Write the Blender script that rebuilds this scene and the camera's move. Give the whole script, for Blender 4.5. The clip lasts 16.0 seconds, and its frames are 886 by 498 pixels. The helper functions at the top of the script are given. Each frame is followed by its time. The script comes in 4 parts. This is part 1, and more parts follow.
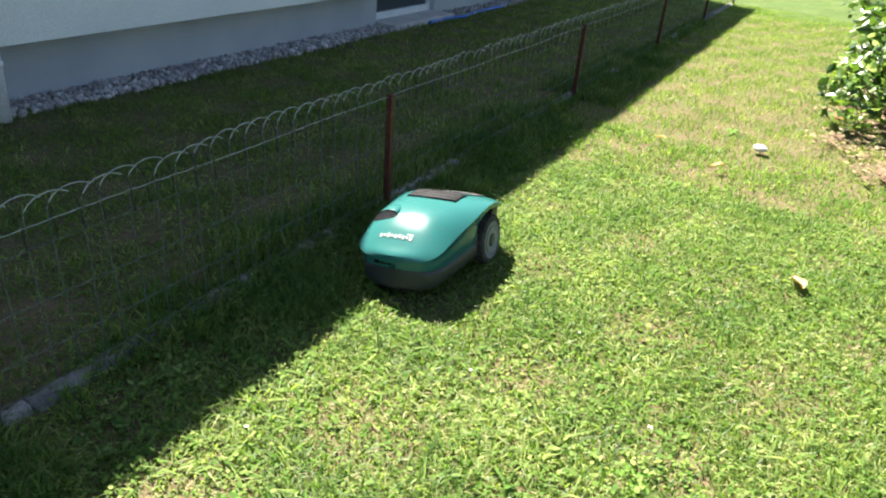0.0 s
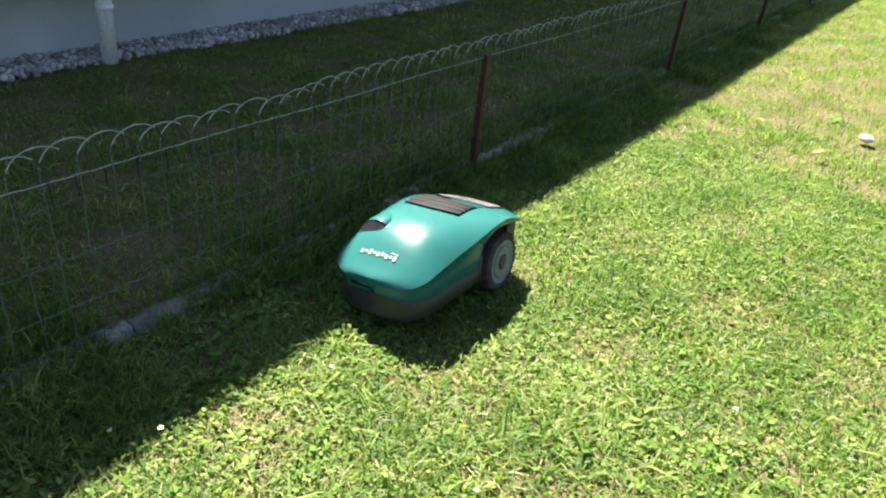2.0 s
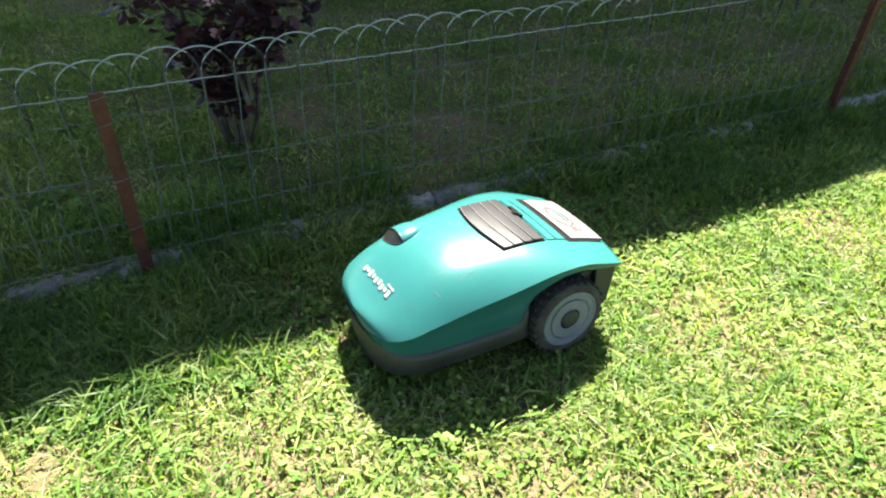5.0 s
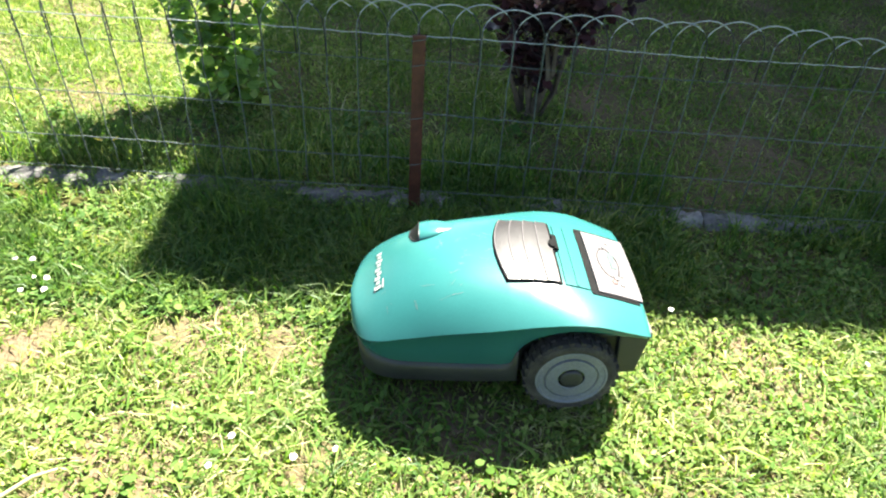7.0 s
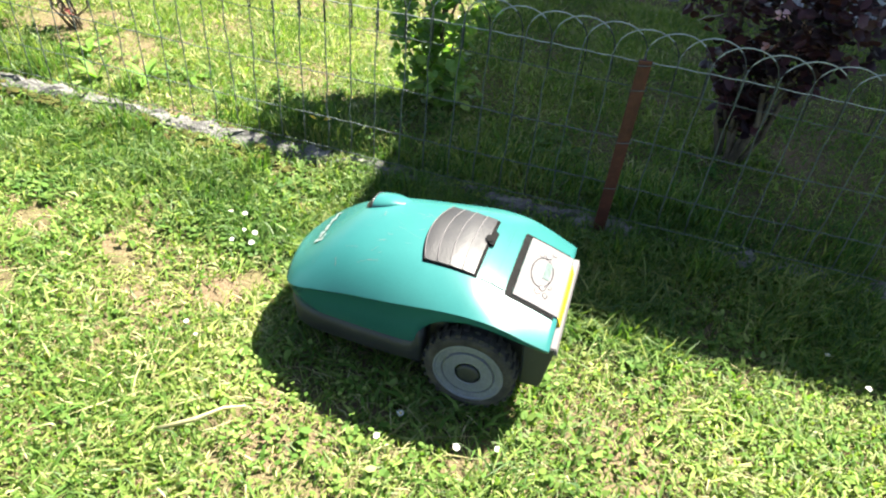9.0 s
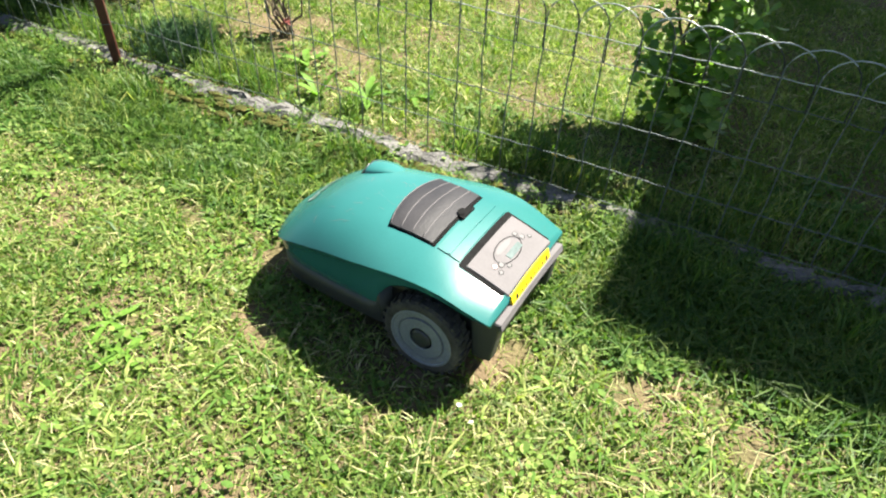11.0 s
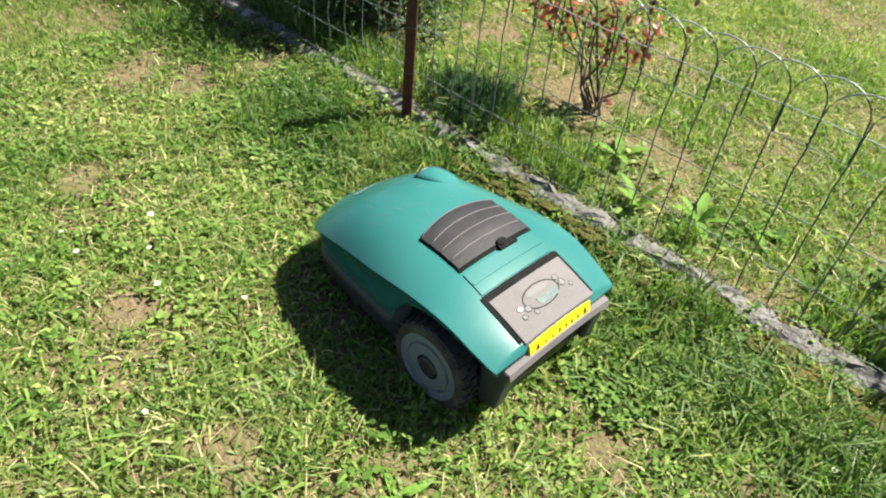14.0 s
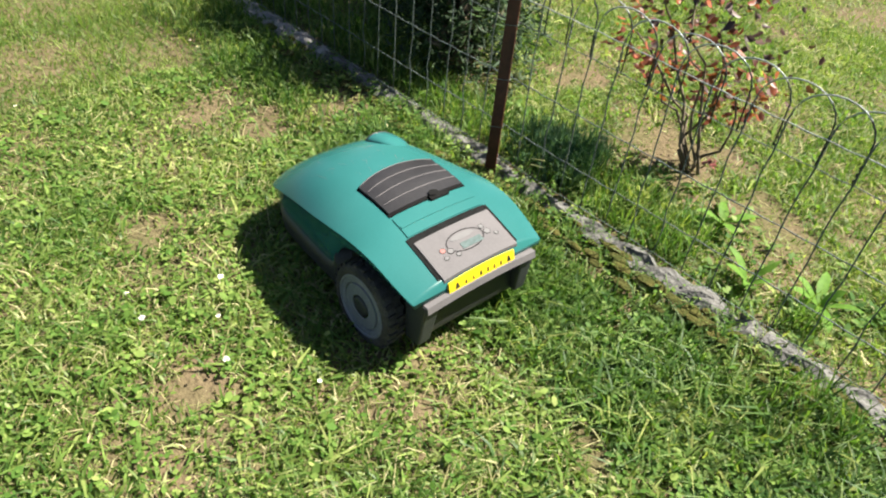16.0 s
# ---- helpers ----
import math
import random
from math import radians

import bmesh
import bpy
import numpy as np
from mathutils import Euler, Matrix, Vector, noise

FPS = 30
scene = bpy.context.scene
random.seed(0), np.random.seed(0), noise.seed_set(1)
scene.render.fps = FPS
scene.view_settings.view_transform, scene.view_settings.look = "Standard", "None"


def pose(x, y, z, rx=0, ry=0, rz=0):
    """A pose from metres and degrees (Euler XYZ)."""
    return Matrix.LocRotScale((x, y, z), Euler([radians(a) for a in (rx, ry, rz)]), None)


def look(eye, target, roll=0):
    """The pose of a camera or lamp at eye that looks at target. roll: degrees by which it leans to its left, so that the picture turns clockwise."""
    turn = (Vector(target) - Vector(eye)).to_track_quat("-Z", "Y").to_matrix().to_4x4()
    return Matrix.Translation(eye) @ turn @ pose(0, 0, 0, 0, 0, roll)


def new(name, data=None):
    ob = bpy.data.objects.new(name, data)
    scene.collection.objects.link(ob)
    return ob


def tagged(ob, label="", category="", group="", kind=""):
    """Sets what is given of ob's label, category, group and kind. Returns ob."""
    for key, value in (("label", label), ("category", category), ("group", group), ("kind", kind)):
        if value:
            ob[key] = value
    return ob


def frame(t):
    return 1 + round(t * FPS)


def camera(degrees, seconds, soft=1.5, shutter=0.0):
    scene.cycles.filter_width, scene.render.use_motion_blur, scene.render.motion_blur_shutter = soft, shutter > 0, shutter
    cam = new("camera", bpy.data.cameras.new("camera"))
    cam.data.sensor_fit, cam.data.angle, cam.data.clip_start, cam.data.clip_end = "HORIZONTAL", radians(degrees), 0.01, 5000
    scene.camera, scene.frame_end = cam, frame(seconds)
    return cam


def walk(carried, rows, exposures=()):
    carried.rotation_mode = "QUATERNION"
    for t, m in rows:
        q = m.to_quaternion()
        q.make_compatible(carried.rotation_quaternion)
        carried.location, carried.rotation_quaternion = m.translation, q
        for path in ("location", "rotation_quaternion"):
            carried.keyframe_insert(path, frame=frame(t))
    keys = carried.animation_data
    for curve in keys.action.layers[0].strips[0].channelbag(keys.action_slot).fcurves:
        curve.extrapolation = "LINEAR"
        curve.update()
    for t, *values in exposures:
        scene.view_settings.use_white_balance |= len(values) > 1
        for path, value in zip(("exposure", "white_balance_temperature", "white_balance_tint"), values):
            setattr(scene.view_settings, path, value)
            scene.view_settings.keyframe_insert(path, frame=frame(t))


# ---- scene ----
cam = camera(65.4, 16.0, soft=2.1)
PATH = [
    (0, (0.098, -1.855, 1.565), (1.518, -1.127, 0.731), 4.8),
    (0.5, (0.072, -1.844, 1.547), (1.470, -1.085, 0.706), 5.4),
    (1, (0.064, -1.835, 1.535), (1.421, -1.042, 0.658), 5.4),
    (1.5, (0.058, -1.826, 1.517), (1.403, -1.017, 0.637), 5.4),
    (2, (0.033, -1.794, 1.500), (1.339, -0.948, 0.595), 6.6),
    (2.5, (0.013, -1.808, 1.506), (1.231, -0.885, 0.554), 6.6),
    (3, (0.004, -1.815, 1.509), (1.151, -0.850, 0.513), 7.0),
    (3.5, (0.007, -1.813, 1.509), (1.055, -0.779, 0.473), 6.7),
    (3.7, (0.006, -1.813, 1.509), (1.006, -0.746, 0.459), 6.7),
    (5.8, (0.161, -1.903, 1.442), (0.548, -0.532, 0.341), 3.9),
    (6, (0.120, -1.901, 1.441), (0.450, -0.505, 0.355), 5.2),
    (6.5, (0.120, -1.886, 1.438), (0.270, -0.512, 0.284), 4.3),
    (7, (0.105, -1.894, 1.436), (0.108, -0.523, 0.270), 4.0),
    (7.5, (0.092, -1.916, 1.412), (-0.093, -0.547, 0.257), 4.2),
    (8, (0.077, -1.923, 1.414), (-0.162, -0.562, 0.261), 5.7),
    (8.5, (0.017, -1.932, 1.417), (-0.248, -0.586, 0.252), 5.0),
    (9, (-0.053, -1.960, 1.401), (-0.384, -0.606, 0.262), 6.0),
    (9.2, (-0.093, -1.965, 1.399), (-0.442, -0.618, 0.257), 6.3),
    (11.3, (-0.711, -1.788, 1.454), (-1.286, -0.597, 0.234), 3.2),
    (11.5, (-0.754, -1.769, 1.445), (-1.351, -0.587, 0.226), 3.8),
    (12, (-0.893, -1.685, 1.441), (-1.663, -0.584, 0.243), 2.6),
    (12.5, (-1.012, -1.643, 1.433), (-1.806, -0.589, 0.208), 5.0),
    (13, (-1.205, -1.623, 1.423), (-1.993, -0.546, 0.215), 4.8),
    (13.5, (-1.369, -1.638, 1.388), (-2.190, -0.587, 0.180), 4.0),
    (14, (-1.489, -1.602, 1.380), (-2.318, -0.565, 0.164), 6.4),
    (14.5, (-1.610, -1.533, 1.378), (-2.489, -0.527, 0.171), 8.2),
    (15, (-1.689, -1.525, 1.370), (-2.547, -0.561, 0.115), 8.4),
    (15.5, (-1.747, -1.527, 1.382), (-2.626, -0.542, 0.159), 7.3),
    (16, (-1.760, -1.523, 1.369), (-2.682, -0.543, 0.173), 5.8),
]
EXPOSURES = [(0, 2.75), (1.5, 2.75), (3.5, 2.9), (6, 3.35), (7.5, 3.35), (9, 3.05), (11.5, 2.52), (13, 2.33), (16, 2.12)]
walk(cam, [(t, look(eye, target, roll)) for t, eye, target, roll in PATH], EXPOSURES)

# ---- world, sun, exposure ----
SHADOW = Vector((-0.36, -0.63, -1.0)).normalized()   # the way the sunlight travels
sun = new("sun", bpy.data.lights.new("sun", "SUN"))
sun.data.energy, sun.data.angle, sun.data.color = 4.6, radians(0.55), (1.0, 0.95, 0.83)
sun.matrix_world = Matrix.Translation((0, 5, 8)) @ SHADOW.to_track_quat("-Z", "Y").to_matrix().to_4x4()
world = bpy.data.worlds.new("world")
scene.world = world
world.use_nodes = True
_n, _l = world.node_tree.nodes, world.node_tree.links
_sky = _n.new("ShaderNodeTexSky")
_sky.sky_type, _sky.sun_disc = "NISHITA", False
_sky.sun_elevation = math.asin(-SHADOW.z)
_sky.sun_rotation = math.atan2(-SHADOW.x, -SHADOW.y)
_l.new(_sky.outputs["Color"], _n["Background"].inputs["Color"])
_n["Background"].inputs["Strength"].default_value = 0.032


# ---- materials ----
def rgb(c):
    return (*c, 1.0)


def mat(name, base, alt, scale=8.0, rough=0.6, metal=0.0, bump=0.3, fine=90.0, leaf=0.0, island=False, third=None,
        coat=0.0, spec=0.5, obj=False, bump_scale=None, detail=6.0, depth=0.004, grained=0.45):
    """A surface of two or three mixed colours: broad patches, fine grain, and relief."""
    m = bpy.data.materials.new(name)
    m.use_nodes = True
    n, l = m.node_tree.nodes, m.node_tree.links
    p = n["Principled BSDF"]
    tc = n.new("ShaderNodeTexCoord")
    a = n.new("ShaderNodeTexNoise")
    a.inputs["Scale"].default_value, a.inputs["Detail"].default_value = scale, detail
    b = n.new("ShaderNodeTexNoise")
    b.inputs["Scale"].default_value, b.inputs["Detail"].default_value = fine, 4.0
    src = tc.outputs["Object"]
    l.new(src, a.inputs["Vector"]), l.new(src, b.inputs["Vector"])
    ramp = n.new("ShaderNodeValToRGB")
    e = ramp.color_ramp.elements
    e[0].position, e[0].color, e[1].position, e[1].color = 0.32, rgb(base), 0.68, rgb(alt)
    if third:
        t = e.new(0.82)
        t.color = rgb(third)
    fac = a.outputs["Fac"]
    if island or obj:
        g = n.new("ShaderNodeNewGeometry") if island else n.new("ShaderNodeObjectInfo")
        mix = n.new("ShaderNodeMath")
        mix.operation = "MULTIPLY_ADD"
        l.new(g.outputs["Random Per Island" if island else "Random"], mix.inputs[0])
        mix.inputs[1].default_value = 0.55
        half = n.new("ShaderNodeMath")
        half.operation = "MULTIPLY_ADD"
        l.new(fac, half.inputs[0])
        half.inputs[1].default_value, half.inputs[2].default_value = 0.9, -0.22
        l.new(half.outputs[0], mix.inputs[2])
        fac = mix.outputs[0]
    l.new(fac, ramp.inputs["Fac"])
    grain = n.new("ShaderNodeMix")
    grain.data_type, grain.blend_type = "RGBA", "MULTIPLY"
    grain.inputs[0].default_value = grained
    l.new(ramp.outputs["Color"], grain.inputs[6])
    gr = n.new("ShaderNodeValToRGB")
    gr.color_ramp.elements[0].position, gr.color_ramp.elements[0].color = 0.3, (0.45, 0.45, 0.45, 1)
    gr.color_ramp.elements[1].position, gr.color_ramp.elements[1].color = 0.7, (1.25, 1.25, 1.25, 1)
    l.new(b.outputs["Fac"], gr.inputs["Fac"])
    l.new(gr.outputs["Color"], grain.inputs[7])
    l.new(grain.outputs[2], p.inputs["Base Color"])
    p.inputs["Roughness"].default_value, p.inputs["Metallic"].default_value = rough, metal
    p.inputs["Specular IOR Level"].default_value = spec
    if coat:
        p.inputs["Coat Weight"].default_value, p.inputs["Coat Roughness"].default_value = coat, 0.08
    if bump:
        bp = n.new("ShaderNodeBump")
        bp.inputs["Strength"].default_value, bp.inputs["Distance"].default_value = bump, depth
        src_h = b
        if bump_scale:
            src_h = n.new("ShaderNodeTexNoise")
            src_h.inputs["Scale"].default_value, src_h.inputs["Detail"].default_value = bump_scale, 5.0
            l.new(src, src_h.inputs["Vector"])
        l.new(src_h.outputs["Fac"], bp.inputs["Height"])
        l.new(bp.outputs["Normal"], p.inputs["Normal"])
    if leaf:
        tr = n.new("ShaderNodeBsdfTranslucent")
        bright = n.new("ShaderNodeMix")
        bright.data_type, bright.blend_type = "RGBA", "MULTIPLY"
        bright.inputs[0].default_value = 1.0
        l.new(grain.outputs[2], bright.inputs[6])
        bright.inputs[7].default_value = (1.4, 1.6, 0.7, 1)
        l.new(bright.outputs[2], tr.inputs["Color"])
        ms = n.new("ShaderNodeMixShader")
        ms.inputs["Fac"].default_value = leaf
        l.new(p.outputs[0], ms.inputs[1]), l.new(tr.outputs[0], ms.inputs[2])
        l.new(ms.outputs[0], n["Material Output"].inputs["Surface"])
    return m


SOIL = mat("soil_and_thatch", (0.088, 0.080, 0.036), (0.130, 0.092, 0.058), 5.0, 0.95, bump=1.0, fine=55, third=(0.19, 0.125, 0.088), spec=0.1, bump_scale=60, depth=0.012)
TURF = mat("distant_turf", (0.050, 0.082, 0.020), (0.085, 0.118, 0.034), 2.0, 0.9, bump=1.0, fine=45, third=(0.13, 0.13, 0.055), spec=0.1, bump_scale=70, depth=0.02)
BLADE = mat("grass_blade", (0.078, 0.145, 0.026), (0.186, 0.236, 0.056), 3.2, 0.5, bump=0, fine=30, leaf=0.5, island=True, third=(0.32, 0.35, 0.14), spec=0.4)
BLADE_DEEP = mat("grass_blade_deep", (0.040, 0.095, 0.016), (0.120, 0.185, 0.040), 2.4, 0.5, bump=0, fine=30, leaf=0.42, island=True, third=(0.25, 0.27, 0.085), spec=0.3)
CLOVER = mat("clover_leaf", (0.074, 0.148, 0.025), (0.172, 0.248, 0.056), 3.0, 0.7, bump=0, fine=40, leaf=0.40, island=True, third=(0.30, 0.34, 0.11), spec=0.15)
STRAW = mat("dry_clipping", (0.26, 0.235, 0.11), (0.42, 0.385, 0.21), 3.0, 0.7, bump=0, fine=60, leaf=0.3, island=True, spec=0.2)
DOCK = mat("dock_leaf", (0.075, 0.17, 0.02), (0.15, 0.27, 0.04), 4.0, 0.62, bump=0.3, fine=60, leaf=0.4, island=True, spec=0.2)
WEED = mat("weed_leaf", (0.045, 0.105, 0.018), (0.125, 0.200, 0.042), 3.0, 0.65, bump=0, fine=50, leaf=0.38, island=True, third=(0.22, 0.28, 0.09), spec=0.2)
BUSH = mat("bush_leaf", (0.08, 0.16, 0.03), (0.20, 0.32, 0.07), 2.0, 0.42, bump=0.2, fine=60, leaf=0.5, island=True, third=(0.30, 0.36, 0.10), spec=0.5)
LAUREL = mat("laurel_leaf", (0.025, 0.06, 0.012), (0.12, 0.20, 0.035), 2.0, 0.3, bump=0.2, fine=60, leaf=0.28, island=True, third=(0.26, 0.33, 0.08), spec=0.6)
CONIFER = mat("conifer_needle", (0.012, 0.03, 0.010), (0.035, 0.065, 0.018), 3.0, 0.6, bump=0, fine=60, leaf=0.2, island=True, spec=0.25)
PURPLE = mat("purple_leaf", (0.022, 0.010, 0.014), (0.075, 0.026, 0.034), 3.0, 0.45, bump=0.2, fine=60, leaf=0.25, island=True, spec=0.4)
ROSE = mat("red_leaf", (0.06, 0.022, 0.016), (0.22, 0.065, 0.035), 5.0, 0.4, bump=0.2, fine=60, leaf=0.35, island=True, third=(0.34, 0.10, 0.045), spec=0.15)
DARK_LEAF = mat("withered_leaf", (0.035, 0.018, 0.014), (0.10, 0.045, 0.03), 5.0, 0.5, bump=0.2, fine=60, leaf=0.2, island=True)
LAVENDER = mat("lavender_leaf", (0.035, 0.085, 0.045), (0.085, 0.15, 0.075), 4.0, 0.6, bump=0, fine=40, leaf=0.3, island=True, spec=0.2)
BARK = mat("bark", (0.060, 0.045, 0.030), (0.15, 0.115, 0.075), 14.0, 0.85, bump=0.6, fine=80)
PETAL = mat("white_petal", (0.72, 0.72, 0.70), (0.85, 0.84, 0.80), 20.0, 0.6, bump=0, leaf=0.3)
PINK = mat("pink_petal", (0.60, 0.30, 0.36), (0.78, 0.50, 0.52), 20.0, 0.6, bump=0, leaf=0.3)
YELLOW = mat("yellow_petal", (0.80, 0.52, 0.01), (0.90, 0.66, 0.03), 20.0, 0.45, bump=0, leaf=0.25)
CONCRETE = mat("old_concrete", (0.11, 0.106, 0.10), (0.21, 0.20, 0.19), 9.0, 0.92, bump=0.9, fine=70, third=(0.26, 0.25, 0.23), spec=0.2, depth=0.012, obj=True)
MOSS = mat("moss", (0.040, 0.046, 0.012), (0.082, 0.070, 0.020), 14.0, 0.95, bump=0.9, fine=110, third=(0.125, 0.085, 0.028), spec=0.1, depth=0.01)
RUST = mat("rust_brown_paint", (0.050, 0.015, 0.010), (0.095, 0.029, 0.018), 16.0, 0.6, bump=0.5, fine=130, third=(0.15, 0.06, 0.03), spec=0.3)
# brighter wire for hoop tops and top rail: sunlight put into the colour
WIRE = mat("galvanised_wire", (0.22, 0.24, 0.235), (0.34, 0.36, 0.355), 30.0, 0.33, metal=0.15, bump=0.2, fine=200)
# dimmer copy for lower wires: the shade there is put into the colour
WIRE_SHADED = mat("shaded_wire", (0.055, 0.068, 0.066), (0.12, 0.14, 0.135), 22.0, 0.55, metal=0.2, bump=0.3, fine=200)
WIRE_DARK = mat("dark_twist_wire", (0.012, 0.014, 0.014), (0.04, 0.045, 0.043), 22.0, 0.5, metal=0.2, bump=0.2, fine=200)
RENDER_WHITE = mat("white_wall_render", (0.66, 0.67, 0.68), (0.76, 0.76, 0.75), 1.2, 0.9, bump=0.4, fine=140, spec=0.2)
PLINTH = mat("plinth_render", (0.38, 0.40, 0.44), (0.48, 0.50, 0.53), 1.5, 0.92, bump=0.5, fine=120, spec=0.2)
PEBBLE = mat("pebble", (0.22, 0.20, 0.20), (0.46, 0.42, 0.40), 6.0, 0.8, bump=0.4, fine=90, island=True, third=(0.60, 0.56, 0.54))
ROOF = mat("roof_tile", (0.16, 0.06, 0.04), (0.26, 0.11, 0.07), 3.0, 0.8, bump=0.5, fine=60)
PIPE = mat("painted_pipe", (0.62, 0.63, 0.64), (0.70, 0.70, 0.70), 3.0, 0.45, bump=0.1)
FRAME = mat("window_frame", (0.60, 0.62, 0.64), (0.70, 0.71, 0.72), 5.0, 0.4, bump=0.05)
HOSE = mat("blue_hose", (0.01, 0.09, 0.40), (0.02, 0.15, 0.52), 5.0, 0.35, bump=0.05)
STONE_SLAB = mat("stone_slab", (0.40, 0.39, 0.37), (0.52, 0.50, 0.47), 4.0, 0.85, bump=0.4)
TEAL = mat("teal_plastic", (0.016, 0.091, 0.088), (0.024, 0.114, 0.109), 3.0, 0.23, bump=0.05, fine=240, grained=0.12, coat=0.0, spec=0.34, detail=3)
GREY_DARK = mat("dark_grey_plastic", (0.017, 0.019, 0.022), (0.030, 0.032, 0.035), 7.0, 0.5, bump=0.15, fine=200)
GREY_VENT = mat("faded_grey_plastic", (0.014, 0.013, 0.014), (0.026, 0.024, 0.025), 9.0, 0.36, bump=0.15, fine=180, third=(0.038, 0.035, 0.035), spec=0.38)
BLACK = mat("black_plastic", (0.008, 0.008, 0.009), (0.016, 0.016, 0.017), 9.0, 0.4, bump=0.1, fine=150)
MATTE = mat("matt_black_recess", (0.006, 0.006, 0.006), (0.012, 0.012, 0.012), 9.0, 0.95, bump=0, spec=0.05)
SILVER = mat("silver_panel", (0.094, 0.088, 0.091), (0.116, 0.108, 0.111), 8.0, 0.6, metal=0.0, bump=0.06, fine=180, spec=0.06, grained=0.15)
PANEL_LINE = mat("panel_print", (0.012, 0.011, 0.012), (0.018, 0.017, 0.017), 8.0, 0.8, bump=0, spec=0.03)
PANEL_LIGHT = mat("panel_button", (0.112, 0.108, 0.110), (0.130, 0.126, 0.128), 8.0, 0.6, bump=0, spec=0.06, grained=0.1)
LCD = mat("lcd_window", (0.075, 0.100, 0.097), (0.088, 0.115, 0.110), 8.0, 0.15, bump=0)
LABEL_Y = mat("yellow_label", (0.52, 0.37, 0.008), (0.60, 0.43, 0.012), 8.0, 0.4, bump=0.02)
WHITE_MARK = mat("white_mark", (0.17, 0.20, 0.19), (0.27, 0.29, 0.28), 60.0, 0.4, bump=0)
RED_BUTTON = mat("red_button", (0.16, 0.045, 0.040), (0.20, 0.06, 0.05), 8.0, 0.4, bump=0)
TYRE = mat("tyre_rubber", (0.030, 0.028, 0.026), (0.075, 0.068, 0.056), 18.0, 0.88, bump=0.6, fine=160, third=(0.17, 0.15, 0.12), spec=0.2)
RIM = mat("grey_rim", (0.125, 0.135, 0.155), (0.165, 0.175, 0.195), 9.0, 0.5, bump=0.1, fine=180)
DEAD = mat("dead_leaf", (0.30, 0.16, 0.07), (0.48, 0.30, 0.16), 30.0, 0.7, bump=0.3, leaf=0.2)
PALE = mat("pale_stone", (0.55, 0.53, 0.48), (0.70, 0.68, 0.62), 20.0, 0.8, bump=0.3)
LITTER = mat("leaf_litter", (0.12, 0.07, 0.04), (0.30, 0.20, 0.12), 4.0, 0.8, bump=0.2, leaf=0.15, island=True, third=(0.42, 0.33, 0.24))
GLASS = bpy.data.materials.new("window_glass")
GLASS.use_nodes = True
GLASS.node_tree.nodes["Principled BSDF"].inputs["Base Color"].default_value = (0.05, 0.06, 0.07, 1)
GLASS.node_tree.nodes["Principled BSDF"].inputs["Roughness"].default_value = 0.05


# ---- building helpers ----
def mesh_of(name, verts, faces, material, smooth=False):
    me = bpy.data.meshes.new(name)
    me.from_pydata([tuple(v) for v in verts], [], [tuple(f) for f in faces])
    me.materials.append(material)
    if smooth:
        me.polygons.foreach_set("use_smooth", [True] * len(me.polygons))
    me.update()
    return me


def soup(name, V, n_per, faces, material):
    """Many alike little pieces: V is (count, n_per, 3), faces are index tuples of one piece (triangles)."""
    count = V.shape[0]
    F = (np.arange(count)[:, None, None] * n_per + np.array(faces)[None]).reshape(-1, 3)
    me = bpy.data.meshes.new(name)
    me.vertices.add(count * n_per)
    me.vertices.foreach_set("co", V.reshape(-1).astype(np.float32))
    me.loops.add(F.size)
    me.loops.foreach_set("vertex_index", F.reshape(-1).astype(np.int32))
    me.polygons.add(len(F))
    me.polygons.foreach_set("loop_start", np.arange(0, F.size, 3, dtype=np.int32))
    me.polygons.foreach_set("loop_total", np.full(len(F), 3, dtype=np.int32))
    me.materials.append(material)
    me.update(calc_edges=True)
    return me


def part(name, bm, material, parent=None, label="", smooth=False, bevel=0.0):
    if bevel:
        bmesh.ops.bevel(bm, geom=bm.edges[:], offset=bevel, segments=2, affect="EDGES", profile=0.6)
    bmesh.ops.recalc_face_normals(bm, faces=bm.faces[:])
    me = bpy.data.meshes.new(name)
    bm.to_mesh(me)
    bm.free()
    me.materials.append(material)
    if smooth:
        me.polygons.foreach_set("use_smooth", [True] * len(me.polygons))
    ob = new(name, me)
    ob.parent = parent
    if label:
        tagged(ob, label)
    return ob


def child(name, me, parent, label="", at=None):
    ob = new(name, me)
    ob.parent = parent
    if at is not None:
        ob.matrix_basis = at
    if label:
        tagged(ob, label)
    return ob


def box(x0, x1, y0, y1, z0, z1, bm=None):
    bm = bm or bmesh.new()
    r = bmesh.ops.create_cube(bm, size=1.0, matrix=Matrix.Translation(((x0 + x1) / 2, (y0 + y1) / 2, (z0 + z1) / 2)) @ Matrix.Diagonal((x1 - x0, y1 - y0, z1 - z0, 1)))
    return bm


